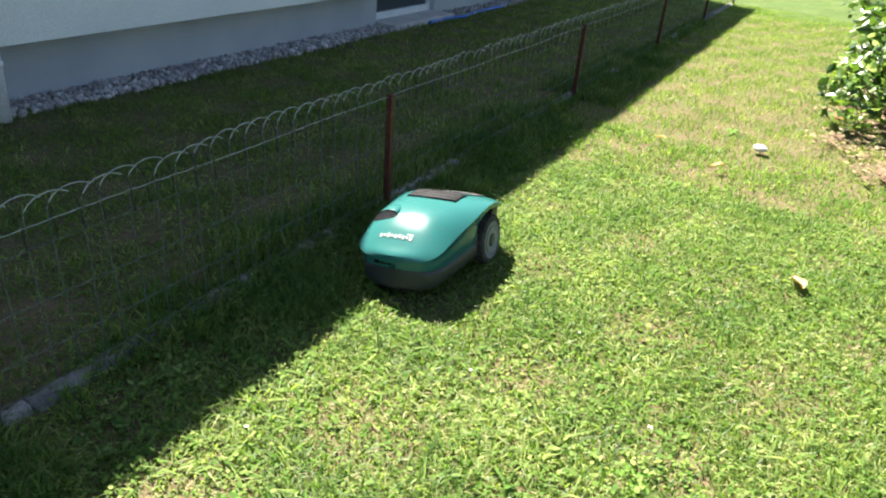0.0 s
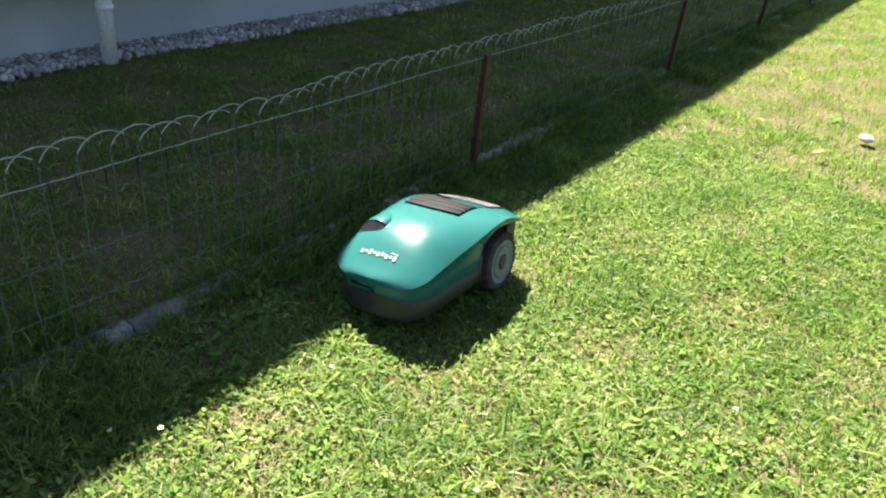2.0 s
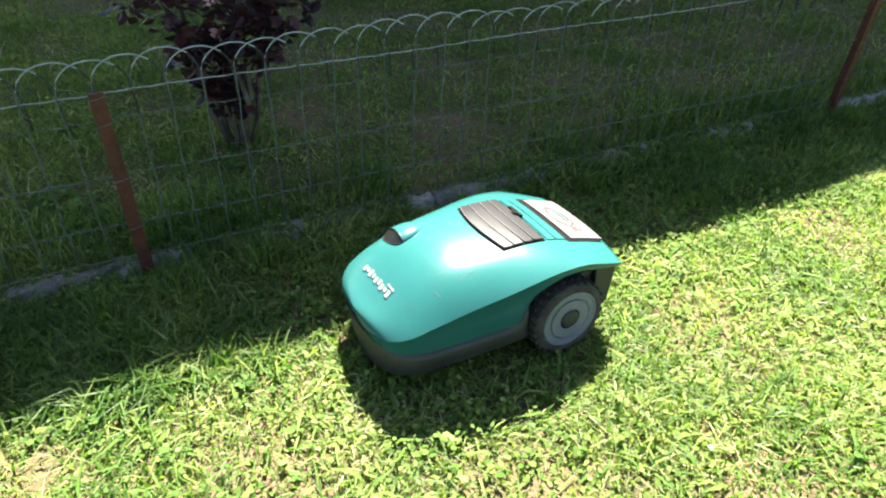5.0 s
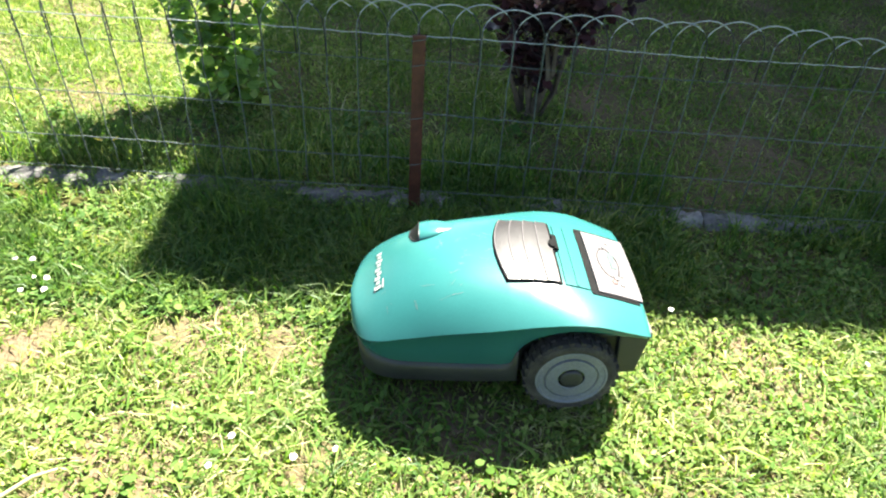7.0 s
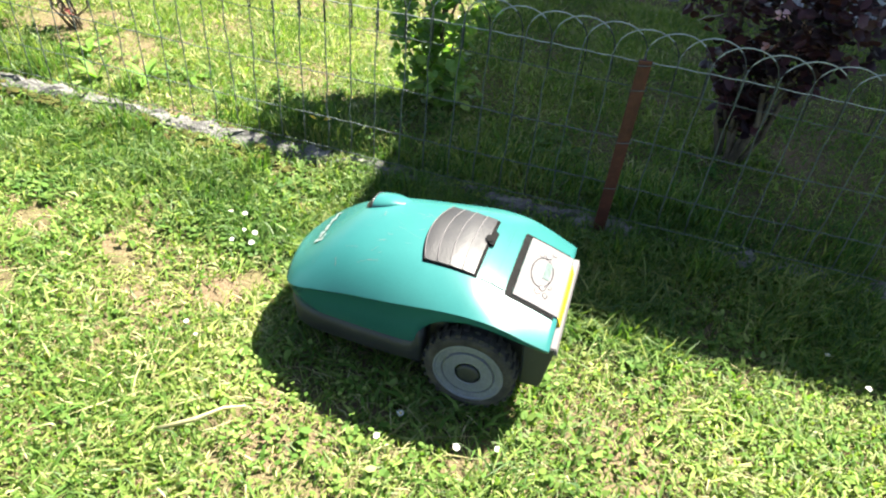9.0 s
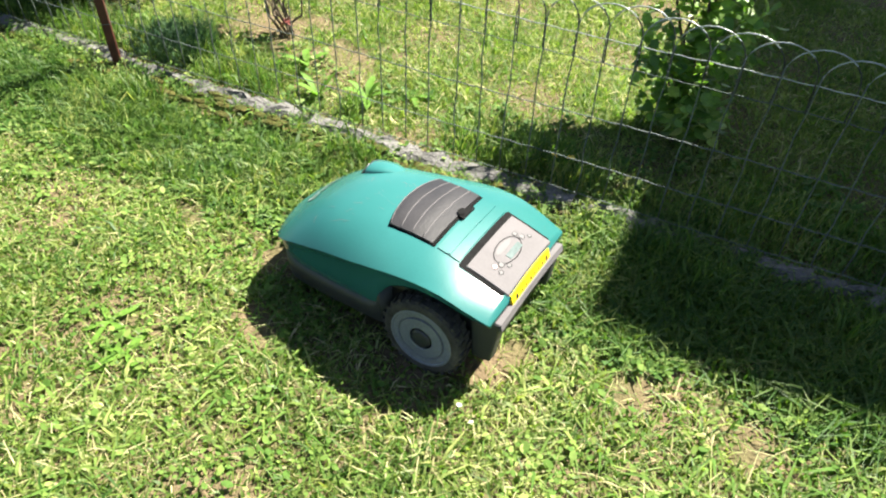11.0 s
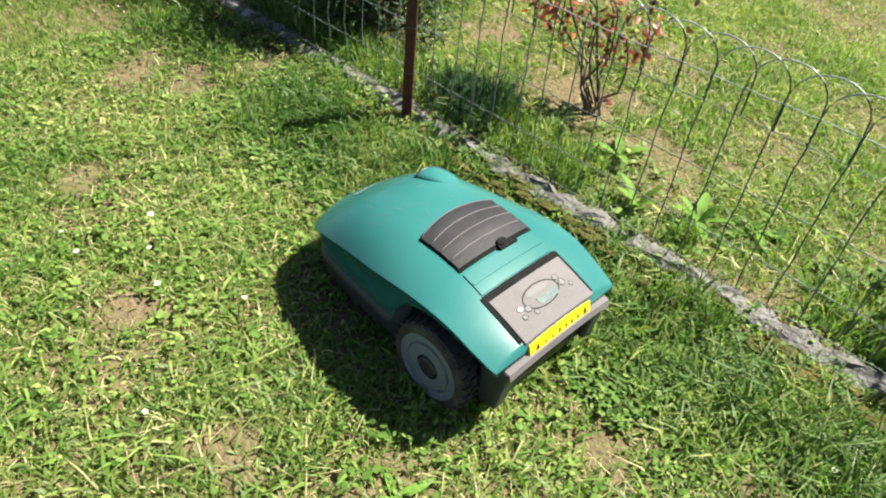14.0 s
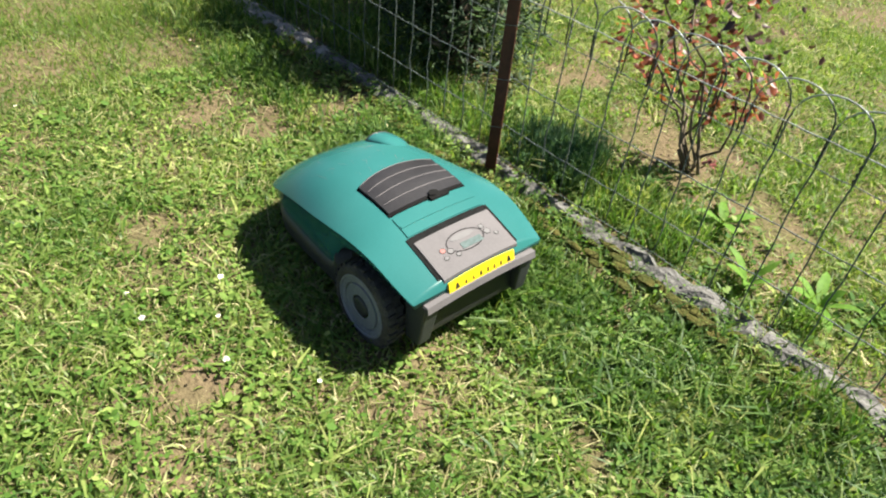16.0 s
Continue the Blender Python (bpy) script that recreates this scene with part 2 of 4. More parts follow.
def tube(points, radii, sides=6):
    """Vertices and faces of a tube through the points."""
    V, F = [], []
    pts = [Vector(p) for p in points]
    for i, p in enumerate(pts):
        d = (pts[min(i + 1, len(pts) - 1)] - pts[max(i - 1, 0)]).normalized()
        u = d.orthogonal().normalized() if abs(d.z) > 0.95 else d.cross(Vector((0, 0, 1))).normalized()
        w = d.cross(u)
        r = radii[i] if isinstance(radii, (list, tuple)) else radii
        for k in range(sides):
            a = 2 * math.pi * k / sides
            V.append(p + u * (r * math.cos(a)) + w * (r * math.sin(a)))
    for i in range(len(pts) - 1):
        for k in range(sides):
            a, b = i * sides + k, i * sides + (k + 1) % sides
            F.append((a, b, b + sides, a + sides))
    F.append(tuple(range(sides - 1, -1, -1)))
    F.append(tuple(range((len(pts) - 1) * sides, len(pts) * sides)))
    return V, F


def merge(pieces):
    V, F = [], []
    for v, f in pieces:
        o = len(V)
        V += list(v)
        F += [tuple(i + o for i in q) for q in f]
    return V, F


def empty(name, m=None):
    ob = new(name)
    ob.empty_display_size = 0.1
    if m is not None:
        ob.matrix_world = m
    return ob


# ---- ground ----
def wave(x, y):
    """Soft swells of the lawn, in metres."""
    return -0.02 * np.clip((-0.03 - y) / 0.08, 0, 1) + 0.012 * np.sin(1.3 * x + 0.7) * np.sin(1.1 * y + 0.4) + 0.006 * np.sin(3.1 * x + 1.9 * y) + 0.004 * np.sin(5.3 * y - 2.7 * x)


def patch(x, y):
    """How bare the lawn is, 0 to 1."""
    p = np.sin(2.3 * x + 1.1) * np.sin(2.9 * y - 0.6) + 0.6 * np.sin(5.1 * x - 3.7 * y + 0.8) + 0.45 * np.sin(9.7 * x + 7.3 * y)
    p = np.clip((p - 1.0) * 1.0, 0, 1) * np.clip(1.2 - 0.5 * x, 0.25, 1)
    p = np.maximum(p, np.where((np.abs(y + 1.01 - 1.60 * (x + 3.50) + 0.02 * np.sin(19 * x)) < 0.03) & (x > -3.53) & (x < -3.31), 1.0, 0.0))
    rough = 0.62 + 0.22 * np.sin(31 * x + 7 * y) * np.sin(27 * y - 9 * x) + 0.25 * np.sin(13 * x - 4) * np.sin(17 * y + 5 * x)
    for cx, cy, r in ((-0.61, -0.64, 0.24), (-0.32, -0.61, 0.16), (-0.96, -0.67, 0.20), (-1.36, -0.68, 0.18), (-1.63, -0.88, 0.17), (-2.09, -0.60, 0.15), (-2.32, -1.24, 0.19), (-1.96, -1.35, 0.15), (-2.83, -1.19, 0.17),
                      (-0.17, -1.00, 0.14), (-1.70, -0.64, 0.14), (-3.75, -0.44, 0.32), (2.18, -1.68, 0.14), (-2.66, 0.66, 0.58), (-3.26, 0.76, 0.3), (-2.25, 0.55, 0.42), (-3.44, -1.00, 0.2), (7.22, -2.60, 0.7), (8.37, -2.49, 0.6)):
        p = np.maximum(p, np.clip(2.6 * (rough - np.hypot(x - cx, y - cy) / r * 1.15), 0, 1))
    return p


def ground_sheet():
    xs = np.concatenate([[-400, -120, -40, -15], np.arange(-8, 14.01, 0.12), [20, 45, 120, 400]])
    ys = np.concatenate([[-400, -120, -40, -12], np.arange(-5, 4.01, 0.10), [6, 9, 15, 45, 120, 400]])
    X, Y = np.meshgrid(xs, ys)
    Z = np.where((np.abs(X - 3) < 11.2) & (np.abs(Y + 0.5) < 4.6), wave(X, Y), np.where(Y < 0, -0.02, 0))
    V = np.stack([X, Y, Z], -1).reshape(-1, 3)
    nx = len(xs)
    F = [(j * nx + i, j * nx + i + 1, (j + 1) * nx + i + 1, (j + 1) * nx + i) for j in range(len(ys) - 1) for i in range(nx - 1)]
    me = mesh_of("ground", V.tolist(), F, SOIL, True)
    me.materials.append(TURF)
    for p in me.polygons:
        if p.center.y < -2.6 or p.center.x < -7.2 or p.center.x > 14 or p.center.y > 3.1 or (p.center.x < -4.3 and abs(p.center.y) > 2.3):
            p.material_index = 1
    tagged(new("ground", me), "uneven garden soil with thatch and bare patches", "ground", kind="structure")


def blades(rng, x0, x1, y0, y1, count, h0, h1, w, lean, keep=None, seg=2):
    """Bent grass blades over a rectangle, as an array of pieces."""
    x, y = rng.uniform(x0, x1, count), rng.uniform(y0, y1, count)
    ok = rng.uniform(0, 1, count) > np.minimum(patch(x, y) * 1.05, 0.90)
    clump = 0.5 + 0.5 * np.sin(7.1 * x + 3.3 * y) * np.sin(6.3 * y - 2.1 * x + 1.0)
    ok &= rng.uniform(0, 1, count) < 0.45 + 0.75 * clump
    if keep is not None:
        ok &= keep(x, y)
    x, y, clump = x[ok], y[ok], clump[ok]
    n = len(x)
    z = wave(x, y) - 0.004
    h = rng.uniform(h0, h1, n) * (0.7 + 0.5 * clump)
    a, b = rng.uniform(0, 2 * np.pi, n), rng.uniform(0, 2 * np.pi, n)
    ln = rng.uniform(0.15, 1.0, n) * lean
    ww = w * rng.uniform(0.6, 1.3, n)
    side = np.stack([np.cos(b), np.sin(b), np.zeros(n)], -1) * ww[:, None] / 2
    d = np.stack([np.cos(a), np.sin(a), np.zeros(n)], -1)
    base = np.stack([x, y, z], -1)
    up = np.array([0, 0, 1.0])
    tip = base + d * (ln * h)[:, None] + up * (h * np.sqrt(np.maximum(1 - 0.7 * np.minimum(ln, 1) ** 2, 0.05)))[:, None]
    if seg == 1:
        return np.stack([base - side, base + side, tip], 1)
    mid = base + d * (ln * h * 0.3)[:, None] + up * (h * 0.58)[:, None]
    return np.stack([base - side, base + side, mid + side * 0.85, mid - side * 0.85, tip], 1)


BLADE_F, BLADE_1 = [(0, 1, 2), (0, 2, 3), (3, 2, 4)], [(0, 1, 2)]


def leaflets(rng, x0, x1, y0, y1, count, size, zmax):
    """Small rounded leaflets lying nearly flat, as clover and plantain do in cut turf."""
    own = np.repeat(np.stack([rng.uniform(x0, x1, count // 8 + 1), rng.uniform(y0, y1, count // 8 + 1)], 1), 8, 0)[:count] + rng.normal(0, 0.015, (count, 2))
    x, y = own[:, 0], own[:, 1]
    dens = 0.5 + 0.5 * np.sin(3.7 * x - 2.2 * y + 0.5) * np.sin(3.1 * y + 1.7 * x)
    ok = (rng.uniform(0, 1, count) < 0.25 + 0.85 * dens) & (rng.uniform(0, 1, count) > np.minimum(patch(x, y) * 1.1, 0.95))
    x, y = x[ok], y[ok]
    n = len(x)
    z = wave(x, y) + rng.uniform(0.008, zmax, n)
    a = rng.uniform(0, 2 * np.pi, n)
    u = np.stack([np.cos(a), np.sin(a), rng.uniform(-0.5, 0.6, n)], -1)
    v = np.stack([-np.sin(a), np.cos(a), rng.uniform(-0.5, 0.5, n)], -1)
    s = size * rng.uniform(0.5, 1.3, n)
    c = np.stack([x, y, z], -1)
    k = []
    for du, dv in ((-1, 0), (-0.35, -0.62), (0.55, -0.55), (1, 0), (0.55, 0.55), (-0.35, 0.62)):
        k.append(c + u * (du * s)[:, None] + v * (dv * s)[:, None])
    return np.stack(k, 1)


def rosettes(rng, x0, x1, y0, y1, count, size):
    """Low weeds: five to nine broad leaves each, spreading and rising from one root, in loose colonies."""
    x, y = rng.uniform(x0, x1, count), rng.uniform(y0, y1, count)
    ok = np.sin(4.3 * x + 1.7) * np.sin(9.1 * y + 2.0 * x) + 0.6 * np.sin(11.0 * x - 5.0 * y) > -0.35
    x, y = x[ok], y[ok]
    k = rng.integers(5, 10, len(x))
    grow = np.repeat(rng.uniform(0.6, 1.3, len(x)), k)
    x, y = np.repeat(x, k), np.repeat(y, k)
    n = len(x)
    a, rise = rng.uniform(0, 2 * np.pi, n), rng.uniform(0.15, 1.1, n)
    d = np.stack([np.cos(a), np.sin(a), rise], -1)
    d /= np.linalg.norm(d, axis=1)[:, None]
    v = np.stack([-np.sin(a), np.cos(a), rng.uniform(-0.35, 0.35, n)], -1)
    s = size * grow * rng.uniform(0.55, 1.2, n)
    c = np.stack([x, y, wave(x, y) + 0.012], -1) + d * (s * rng.uniform(0.9, 1.9, n))[:, None]
    flat = d * np.array([1.0, 1.0, 0.55])
    return np.stack([c + flat * (du * s)[:, None] + v * (dv * s)[:, None] for du, dv in ((-1, 0), (-0.4, -0.42), (0.4, -0.40), (1, 0), (0.4, 0.40), (-0.4, 0.42))], 1)


LEAF_F = [(0, 1, 5), (1, 2, 5), (2, 4, 5), (2, 3, 4)]


def lawns():
    rng = np.random.default_rng(7)
    def lay(name, arr, n_per, faces, material, label, category="grass"):
        tagged(new(name, soup(name, arr, n_per, faces, material)), label, category, kind="stuff")
    lay("lawn_grass", blades(rng, -4.3, 4.5, -2.7, -0.02, 310000, 0.016, 0.048, 0.0068, 1.9), 5, BLADE_F, BLADE, "short mown lawn grass, sunlit yellow green")
    lay("lawn_clover", np.concatenate([leaflets(rng, -4.3, 4.5, -2.7, 0.10, 60000, 0.0072, 0.038), leaflets(rng, -4.3, 4.5, -2.7, -0.05, 9000, 0.0118, 0.038)]), 6, LEAF_F, CLOVER, "low clover and weeds among the mown lawn", "clover")
    lay("broad_weeds", np.concatenate([blades(rng, -4.3, 5.5, -2.7, -0.05, 34000, 0.024, 0.064, 0.0098, 2.4), blades(rng, -4.3, 5.5, 0.12, 2.0, 5000, 0.025, 0.060, 0.012, 2.6)]), 5, BLADE_F, CLOVER, "flat broad-bladed weeds scattered through the lawn", "weeds")
    tufts = lambda x, y: np.sin(5.3 * x + 1.0) * np.sin(4.7 * y + 0.3) + 0.5 * np.sin(11.1 * x - 8.3 * y) > 0.38
    lay("lawn_tufts", blades(rng, -4.3, 4.5, -2.7, -0.3, 52000, 0.035, 0.080, 0.0058, 1.6, tufts), 5, BLADE_F, BLADE_DEEP, "longer darker tufts standing in the mown lawn")
    lay("grass_clippings", np.concatenate([blades(rng, -4.3, 4.5, -2.7, -0.05, 15000, 0.02, 0.05, 0.004, 3.2), blades(rng, -4.3, -0.2, -2.7, -0.1, 15000, 0.02, 0.05, 0.0045, 3.2), blades(rng, -4.3, 0.6, 0.12, 2.4, 7000, 0.02, 0.05, 0.005, 3.2)]), 5, BLADE_F, STRAW, "dry straw-coloured clippings lying on the lawn", "clippings")
    lay("far_lawn_grass", np.concatenate([blades(rng, 4.5, 15, -4.0, -0.02, 130000, 0.025, 0.06, 0.009, 1.2, seg=1),
                                          blades(rng, -7.2, -4.3, -2.4, 2.4, 190000, 0.022, 0.055, 0.007, 1.6, seg=1), blades(rng, -12, -7.2, -3.0, 3.5, 70000, 0.03, 0.07, 0.012, 1.4, seg=1)]), 3, BLADE_1, BLADE, "mown lawn grass further along the fence")
    lay("rear_lawn_grass", blades(rng, -9, 14, -7.0, -2.6, 150000, 0.03, 0.07, 0.013, 1.6, seg=1), 3, BLADE_1, BLADE, "mown lawn grass reaching away from the fence")
    lay("garden_grass", np.concatenate([blades(rng, -4.3, 5.5, 0.12, 3.15, 240000, 0.018, 0.050, 0.0078, 1.8, seg=1), blades(rng, -4.3, 0.6, 0.12, 2.4, 190000, 0.016, 0.046, 0.0078, 1.9, seg=1),
                                        blades(rng, 5.5, 15, 0.12, 3.15, 50000, 0.03, 0.07, 0.012, 1.2, seg=1)]), 3, BLADE_1, BLADE, "lawn grass of the garden behind the wire fence")
    clear = lambda x, y: (y < -0.13 - 0.03 * np.sin(9 * x)) | (x > -1.1) | (x < -4.2) | (np.sin(37 * x) * np.sin(29 * y) > 0.7)
    edge = lambda x, y: (np.sin(4.1 * x) + np.sin(1.7 * x + 2) > -0.9)
    lay("fence_grass", np.concatenate([blades(rng, -6, 9, -0.36, -0.05, 32000, 0.045, 0.12, 0.0055, 1.3, lambda x, y: edge(x, y) & clear(x, y)),
                                       blades(rng, -3.4, 0.3, -0.52, -0.06, 20000, 0.040, 0.11, 0.0066, 1.6, clear),
                                       blades(rng, -6, 9, -0.06, 0.13, 15000, 0.025, 0.065, 0.005, 1.8),
                                       blades(rng, 1.2, 12, -0.08, 0.12, 24000, 0.035, 0.095, 0.006, 1.3),
                                       blades(rng, -1.0, 1.2, -0.08, 0.12, 5000, 0.030, 0.080, 0.006, 1.5, edge),
                                       blades(rng, -6, 9, 0.09, 0.32, 22000, 0.05, 0.15, 0.005, 1.1, edge)]), 5, BLADE_F, BLADE_DEEP, "long uncut grass along the foot of the fence")
    lay("fence_weeds", np.concatenate([rosettes(rng, -3.6, 0.2, -0.56, -0.08, 2000, 0.0135), rosettes(rng, 0.2, 5.0, -0.42, -0.08, 700, 0.0135), rosettes(rng, -3.4, 0.4, 0.12, 0.55, 500, 0.014), rosettes(rng, -4.0, 6.0, -0.09, 0.12, 800, 0.012)]), 6, LEAF_F, WEED, "broad-leaved weeds crowding the foot of the fence", "weeds")


# ---- fence ----
POSTS = [-9, -6, -3, 0, 3, 6, 9, 12, 15]
PITCH = 3.0 / 33


def fence_post(x):
    post = empty("fence_post", pose(x, -0.012, 0, 0, 0, 22 if x == -3 else 6))
    bm = box(-0.019, 0.019, -0.004, 0.004, -0.12, 0.625)
    part("flange", bm, RUST, post, bevel=0.0015)
    part("web", box(-0.003, 0.003, 0.0035, 0.034, -0.12, 0.622), RUST, post)
    for z in (0.192, 0.36, 0.535, 0.612):
        v, f = tube([(-0.024, -0.006, z - 0.004), (0, -0.0085, z), (0.024, -0.006, z + 0.003), (0.020, 0.014, z + 0.004)], 0.0013, 5)
        child("tie_wire", mesh_of("tie_wire", v, f, WIRE_SHADED), post)
    tagged(post, "rust-brown painted iron fence post with wire ties", "fence post", "posts of the wire fence")
    return post


def hoop_mesh(seed, rise=0.706):
    """One upright wire: up to the top rail, over in a hoop two meshes wide, and down a little way beside its neighbour."""
    r = random.Random(seed)
    pts = [(0.0, 0, 0.075)]
    for z in (0.16, 0.235, 0.31, 0.39, 0.46, 0.535, 0.61):
        pts.append((r.uniform(-0.0035, 0.0035), r.uniform(-0.003, 0.003), z))
    w, top = PITCH * 2, rise + r.uniform(-0.006, 0.006)
    for k in range(1, 12):
        a = math.pi * k / 12
        pts.append((w / 2 - w / 2 * math.cos(a), 0.004 + 0.006 * k / 12, 0.61 + (top - 0.61) * math.sin(a) ** 0.8))
    pts += [(w, 0.006, 0.61), (w + 0.002, 0.004, 0.535)]
    v, f = tube(pts, 0.0021, 5)
    n_low, n_arc = 8 * 5, 8 * 5
    # the twisted stretch between the two top rails
    q = [(0.003 * math.cos(k * 2.1), 0.003 * math.sin(k * 2.1), 0.535 + 0.075 * k / 12) for k in range(13)]
    me = mesh_of("hoop_wire", *merge([(v, f), tube(q, 0.0018, 4)]), WIRE_SHADED, True)
    me.materials.append(WIRE)
    me.materials.append(WIRE_DARK)
    # lower upright in the shaded colour, arc in the sunlit one, twist dark
    for i, p in enumerate(me.polygons):
        p.material_index = 0 if i < n_low else 1 if i < n_low + n_arc else 2
    return me


def rail_mesh(z, seed, radius, length=3.0):
    r = random.Random(seed)
    pts, n = [], 132
    sag = r.uniform(0.0, 0.006)
    for k in range(n + 1):
        u = k / n
        pts.append((length * u, 0.0012 * math.sin(k * 1.57), z - sag * math.sin(math.pi * u) + 0.0012 * math.cos(k * 1.57) + 0.0025 * math.sin(u * 17 + seed)))
    v, f = tube(pts, radius, 5)
    # only the top rail takes the sunlit colour
    return mesh_of("rail_wire", v, f, WIRE if z > 0.6 else WIRE_SHADED, True)


def wire_fence():
    hoops = [hoop_mesh(s) for s in (1, 2, 3, 4)]
    pressed = [hoop_mesh(s, 0.692) for s in (5, 6, 7, 8)]
    rails = [rail_mesh(z, i, rad) for i, (z, rad) in enumerate(((0.612, 0.0017), (0.535, 0.0013), (0.360, 0.0017), (0.192, 0.0017), (0.07, 0.0014)))]
    r = random.Random(5)
    for k, x in enumerate(POSTS[:-1]):
        panel = empty("wire_fence_panel", pose(x, 0.012, 0))
        for me in rails:
            child("rail_wire", me, panel)
        for i in range(33):
            child("hoop_wire", (pressed if 1.0 < x + i * PITCH < 1.75 else hoops)[r.randrange(4)], panel, at=pose(i * PITCH + r.uniform(-0.004, 0.004), r.uniform(-0.003, 0.003), 0, r.uniform(-1.2, 1.2), r.uniform(-0.8, 0.8), 0))
        tagged(panel, "galvanised wire garden fence panel with overlapping hoop top", "fence", "panels of the wire fence")
    for x in POSTS:
        fence_post(x)


def kerb():
    edge = empty("concrete_kerb")
    r = random.Random(11)
    meshes = []
    for s in range(4):
        rr = random.Random(s)
        nx, V, F = 26, [], []
        prof = [(-0.008, -0.06), (-0.006, 0.018), (0.022, 0.034), (0.045, 0.040), (0.066, 0.036), (0.078, 0.022), (0.080, -0.06)]
        for i in range(nx + 1):
            for y, z in prof:
                V.append((i / nx * 0.992, y + rr.uniform(-0.012, 0.012), z + rr.uniform(-0.014, 0.008) - (0.02 if rr.random() < 0.12 else 0.0)))
        m = len(prof)
        for i in range(nx):
            for j in range(m - 1):
                F.append((i * m + j, (i + 1) * m + j, (i + 1) * m + j + 1, i * m + j + 1))
        F += [tuple(range(m)), tuple(range(nx * m + m - 1, nx * m - 1, -1))]
        meshes.append(mesh_of("kerb_stone", V, F, CONCRETE))
    for i in range(-9, 15):
        child("kerb_stone", meshes[r.randrange(4)], edge, at=pose(i, -0.008, r.uniform(-0.020, -0.003), r.uniform(-3, 3), r.uniform(-0.4, 0.4), 0))
    tagged(edge, "weathered cracked concrete edging under the fence", "kerb", kind="structure")
    # moss cushions spilling over the sunny part of the edging
    rng = np.random.default_rng(3)
    P = []
    for k in range(150):
        cx, cy, s = rng.uniform(-4.4, -1.1), rng.uniform(-0.11, 0.015), rng.uniform(0.008, 0.021)
        bm = bmesh.new()
        bmesh.ops.create_icosphere(bm, subdivisions=2, radius=1.0)
        v = [(cx + q.co.x * s * 1.9, cy + q.co.y * s, 0.012 + q.co.z * s * 0.35 + 0.006 * noise.noise(q.co * 2.3 + Vector((k, 0, 0)))) for q in bm.verts]
        f = [tuple(u.index for u in g.verts) for g in bm.faces]
        bm.free()
        P.append((v, f))
    tagged(new("moss", mesh_of("moss", *merge(P), MOSS, True)), "ochre moss cushions beside the concrete edging", "moss", kind="stuff")


# ---- house ----
def house():
    h = empty("house", pose(0, 0, 0))
    x0, x1, y0, eave = HOUSE_LEFT, 16.0, 3.00, 4.52
    for a, b, c in ((x0, 7.30, 0.0), (8.70, x1, 0.0), (7.30, 8.70, 0.18)):
        part("plinth", box(a, b, y0 + c, 10.5, -0.3, 0.46), PLINTH, h, "pale recessed plinth of the house")
    for a, b, c, d in ((x0, 7.30, 0.462, eave), (8.70, x1, 0.462, eave), (7.30, 8.70, 2.2, eave)):
        part("wall", box(a, b, y0 - 0.28, 10.5, c, d), RENDER_WHITE, h, "white rendered outer wall")
    V = [(x0 - 0.05, 2.38, eave), (x1 + 0.3, 2.38, eave), (x1 + 0.3, 6.7, eave + 0.25), (x0 - 0.05, 6.7, eave + 0.25), (x0 - 0.05, 11.0, eave), (x1 + 0.3, 11.0, eave)]
    V += [(a, b, c - 0.16) for a, b, c in V]
    F = [(0, 1, 2, 3), (3, 2, 5, 4), (6, 9, 8, 7), (9, 10, 11, 8), (0, 6, 7, 1), (4, 5, 11, 10), (0, 3, 9, 6), (3, 4, 10, 9), (1, 7, 8, 2), (2, 8, 11, 5)]
    child("roof", mesh_of("roof", V, F, ROOF), h)
    bm = box(7.28, 8.72, y0 - 0.30, y0 + 0.2, 0.02, 0.07)
    part("door_sill", bm, STONE_SLAB, h, bevel=0.006)
    door = part("glass_door", box(7.34, 8.66, y0 + 0.10, y0 + 0.115, 0.10, 2.14), GLASS, h, "dark glazed terrace door")
    bm = box(7.31, 7.38, y0 + 0.07, y0 + 0.15, 0.07, 2.18)
    box(8.62, 8.69, y0 + 0.07, y0 + 0.15, 0.07, 2.18, bm)
    box(7.38, 8.62, y0 + 0.07, y0 + 0.15, 0.07, 0.15, bm)
    box(7.38, 8.62, y0 + 0.07, y0 + 0.15, 2.10, 2.18, bm)
    part("frame", bm, FRAME, door)
    pts = [(2.56, 2.66, 3.9), (2.56, 2.66, 0.62), (2.56, 2.67, 0.50), (2.55, 2.68, -0.1)]
    child("downpipe", mesh_of("downpipe", *tube(pts, 0.05, 14), PIPE, True), h, "round painted downpipe")
    v, f = tube([(2.56, 2.672, 0.36), (2.56, 2.672, 0.39)], 0.056, 14)
    child("pipe_collar", mesh_of("pipe_collar", v, f, PIPE, True), h)
    tagged(h, "white rendered house with recessed plinth, downpipe and terrace door", "house")
    # pebble strip
    rng = np.random.default_rng(21)
    ico = bmesh.new()
    bmesh.ops.create_icosphere(ico, subdivisions=1, radius=1.0)
    iv = np.array([q.co[:] for q in ico.verts])
    fa = [tuple(u.index for u in g.verts) for g in ico.faces]
    ico.free()
    n = 7000
    X = np.concatenate([rng.uniform(0.6, 8, 5200), rng.uniform(8, 15, n - 5200)])
    c = np.stack([X, rng.uniform(2.68, 3.02, n), rng.uniform(0.0, 0.035, n)], -1)
    s = rng.uniform(0.012, 0.030, (n, 1)) * rng.uniform(0.6, 1.2, (n, 3))
    tagged(new("gravel_strip", soup("gravel_strip", c[:, None, :] + iv[None] * s[:, None, :], len(iv), fa, PEBBLE)), "strip of grey pebbles along the house plinth", "gravel", kind="stuff")
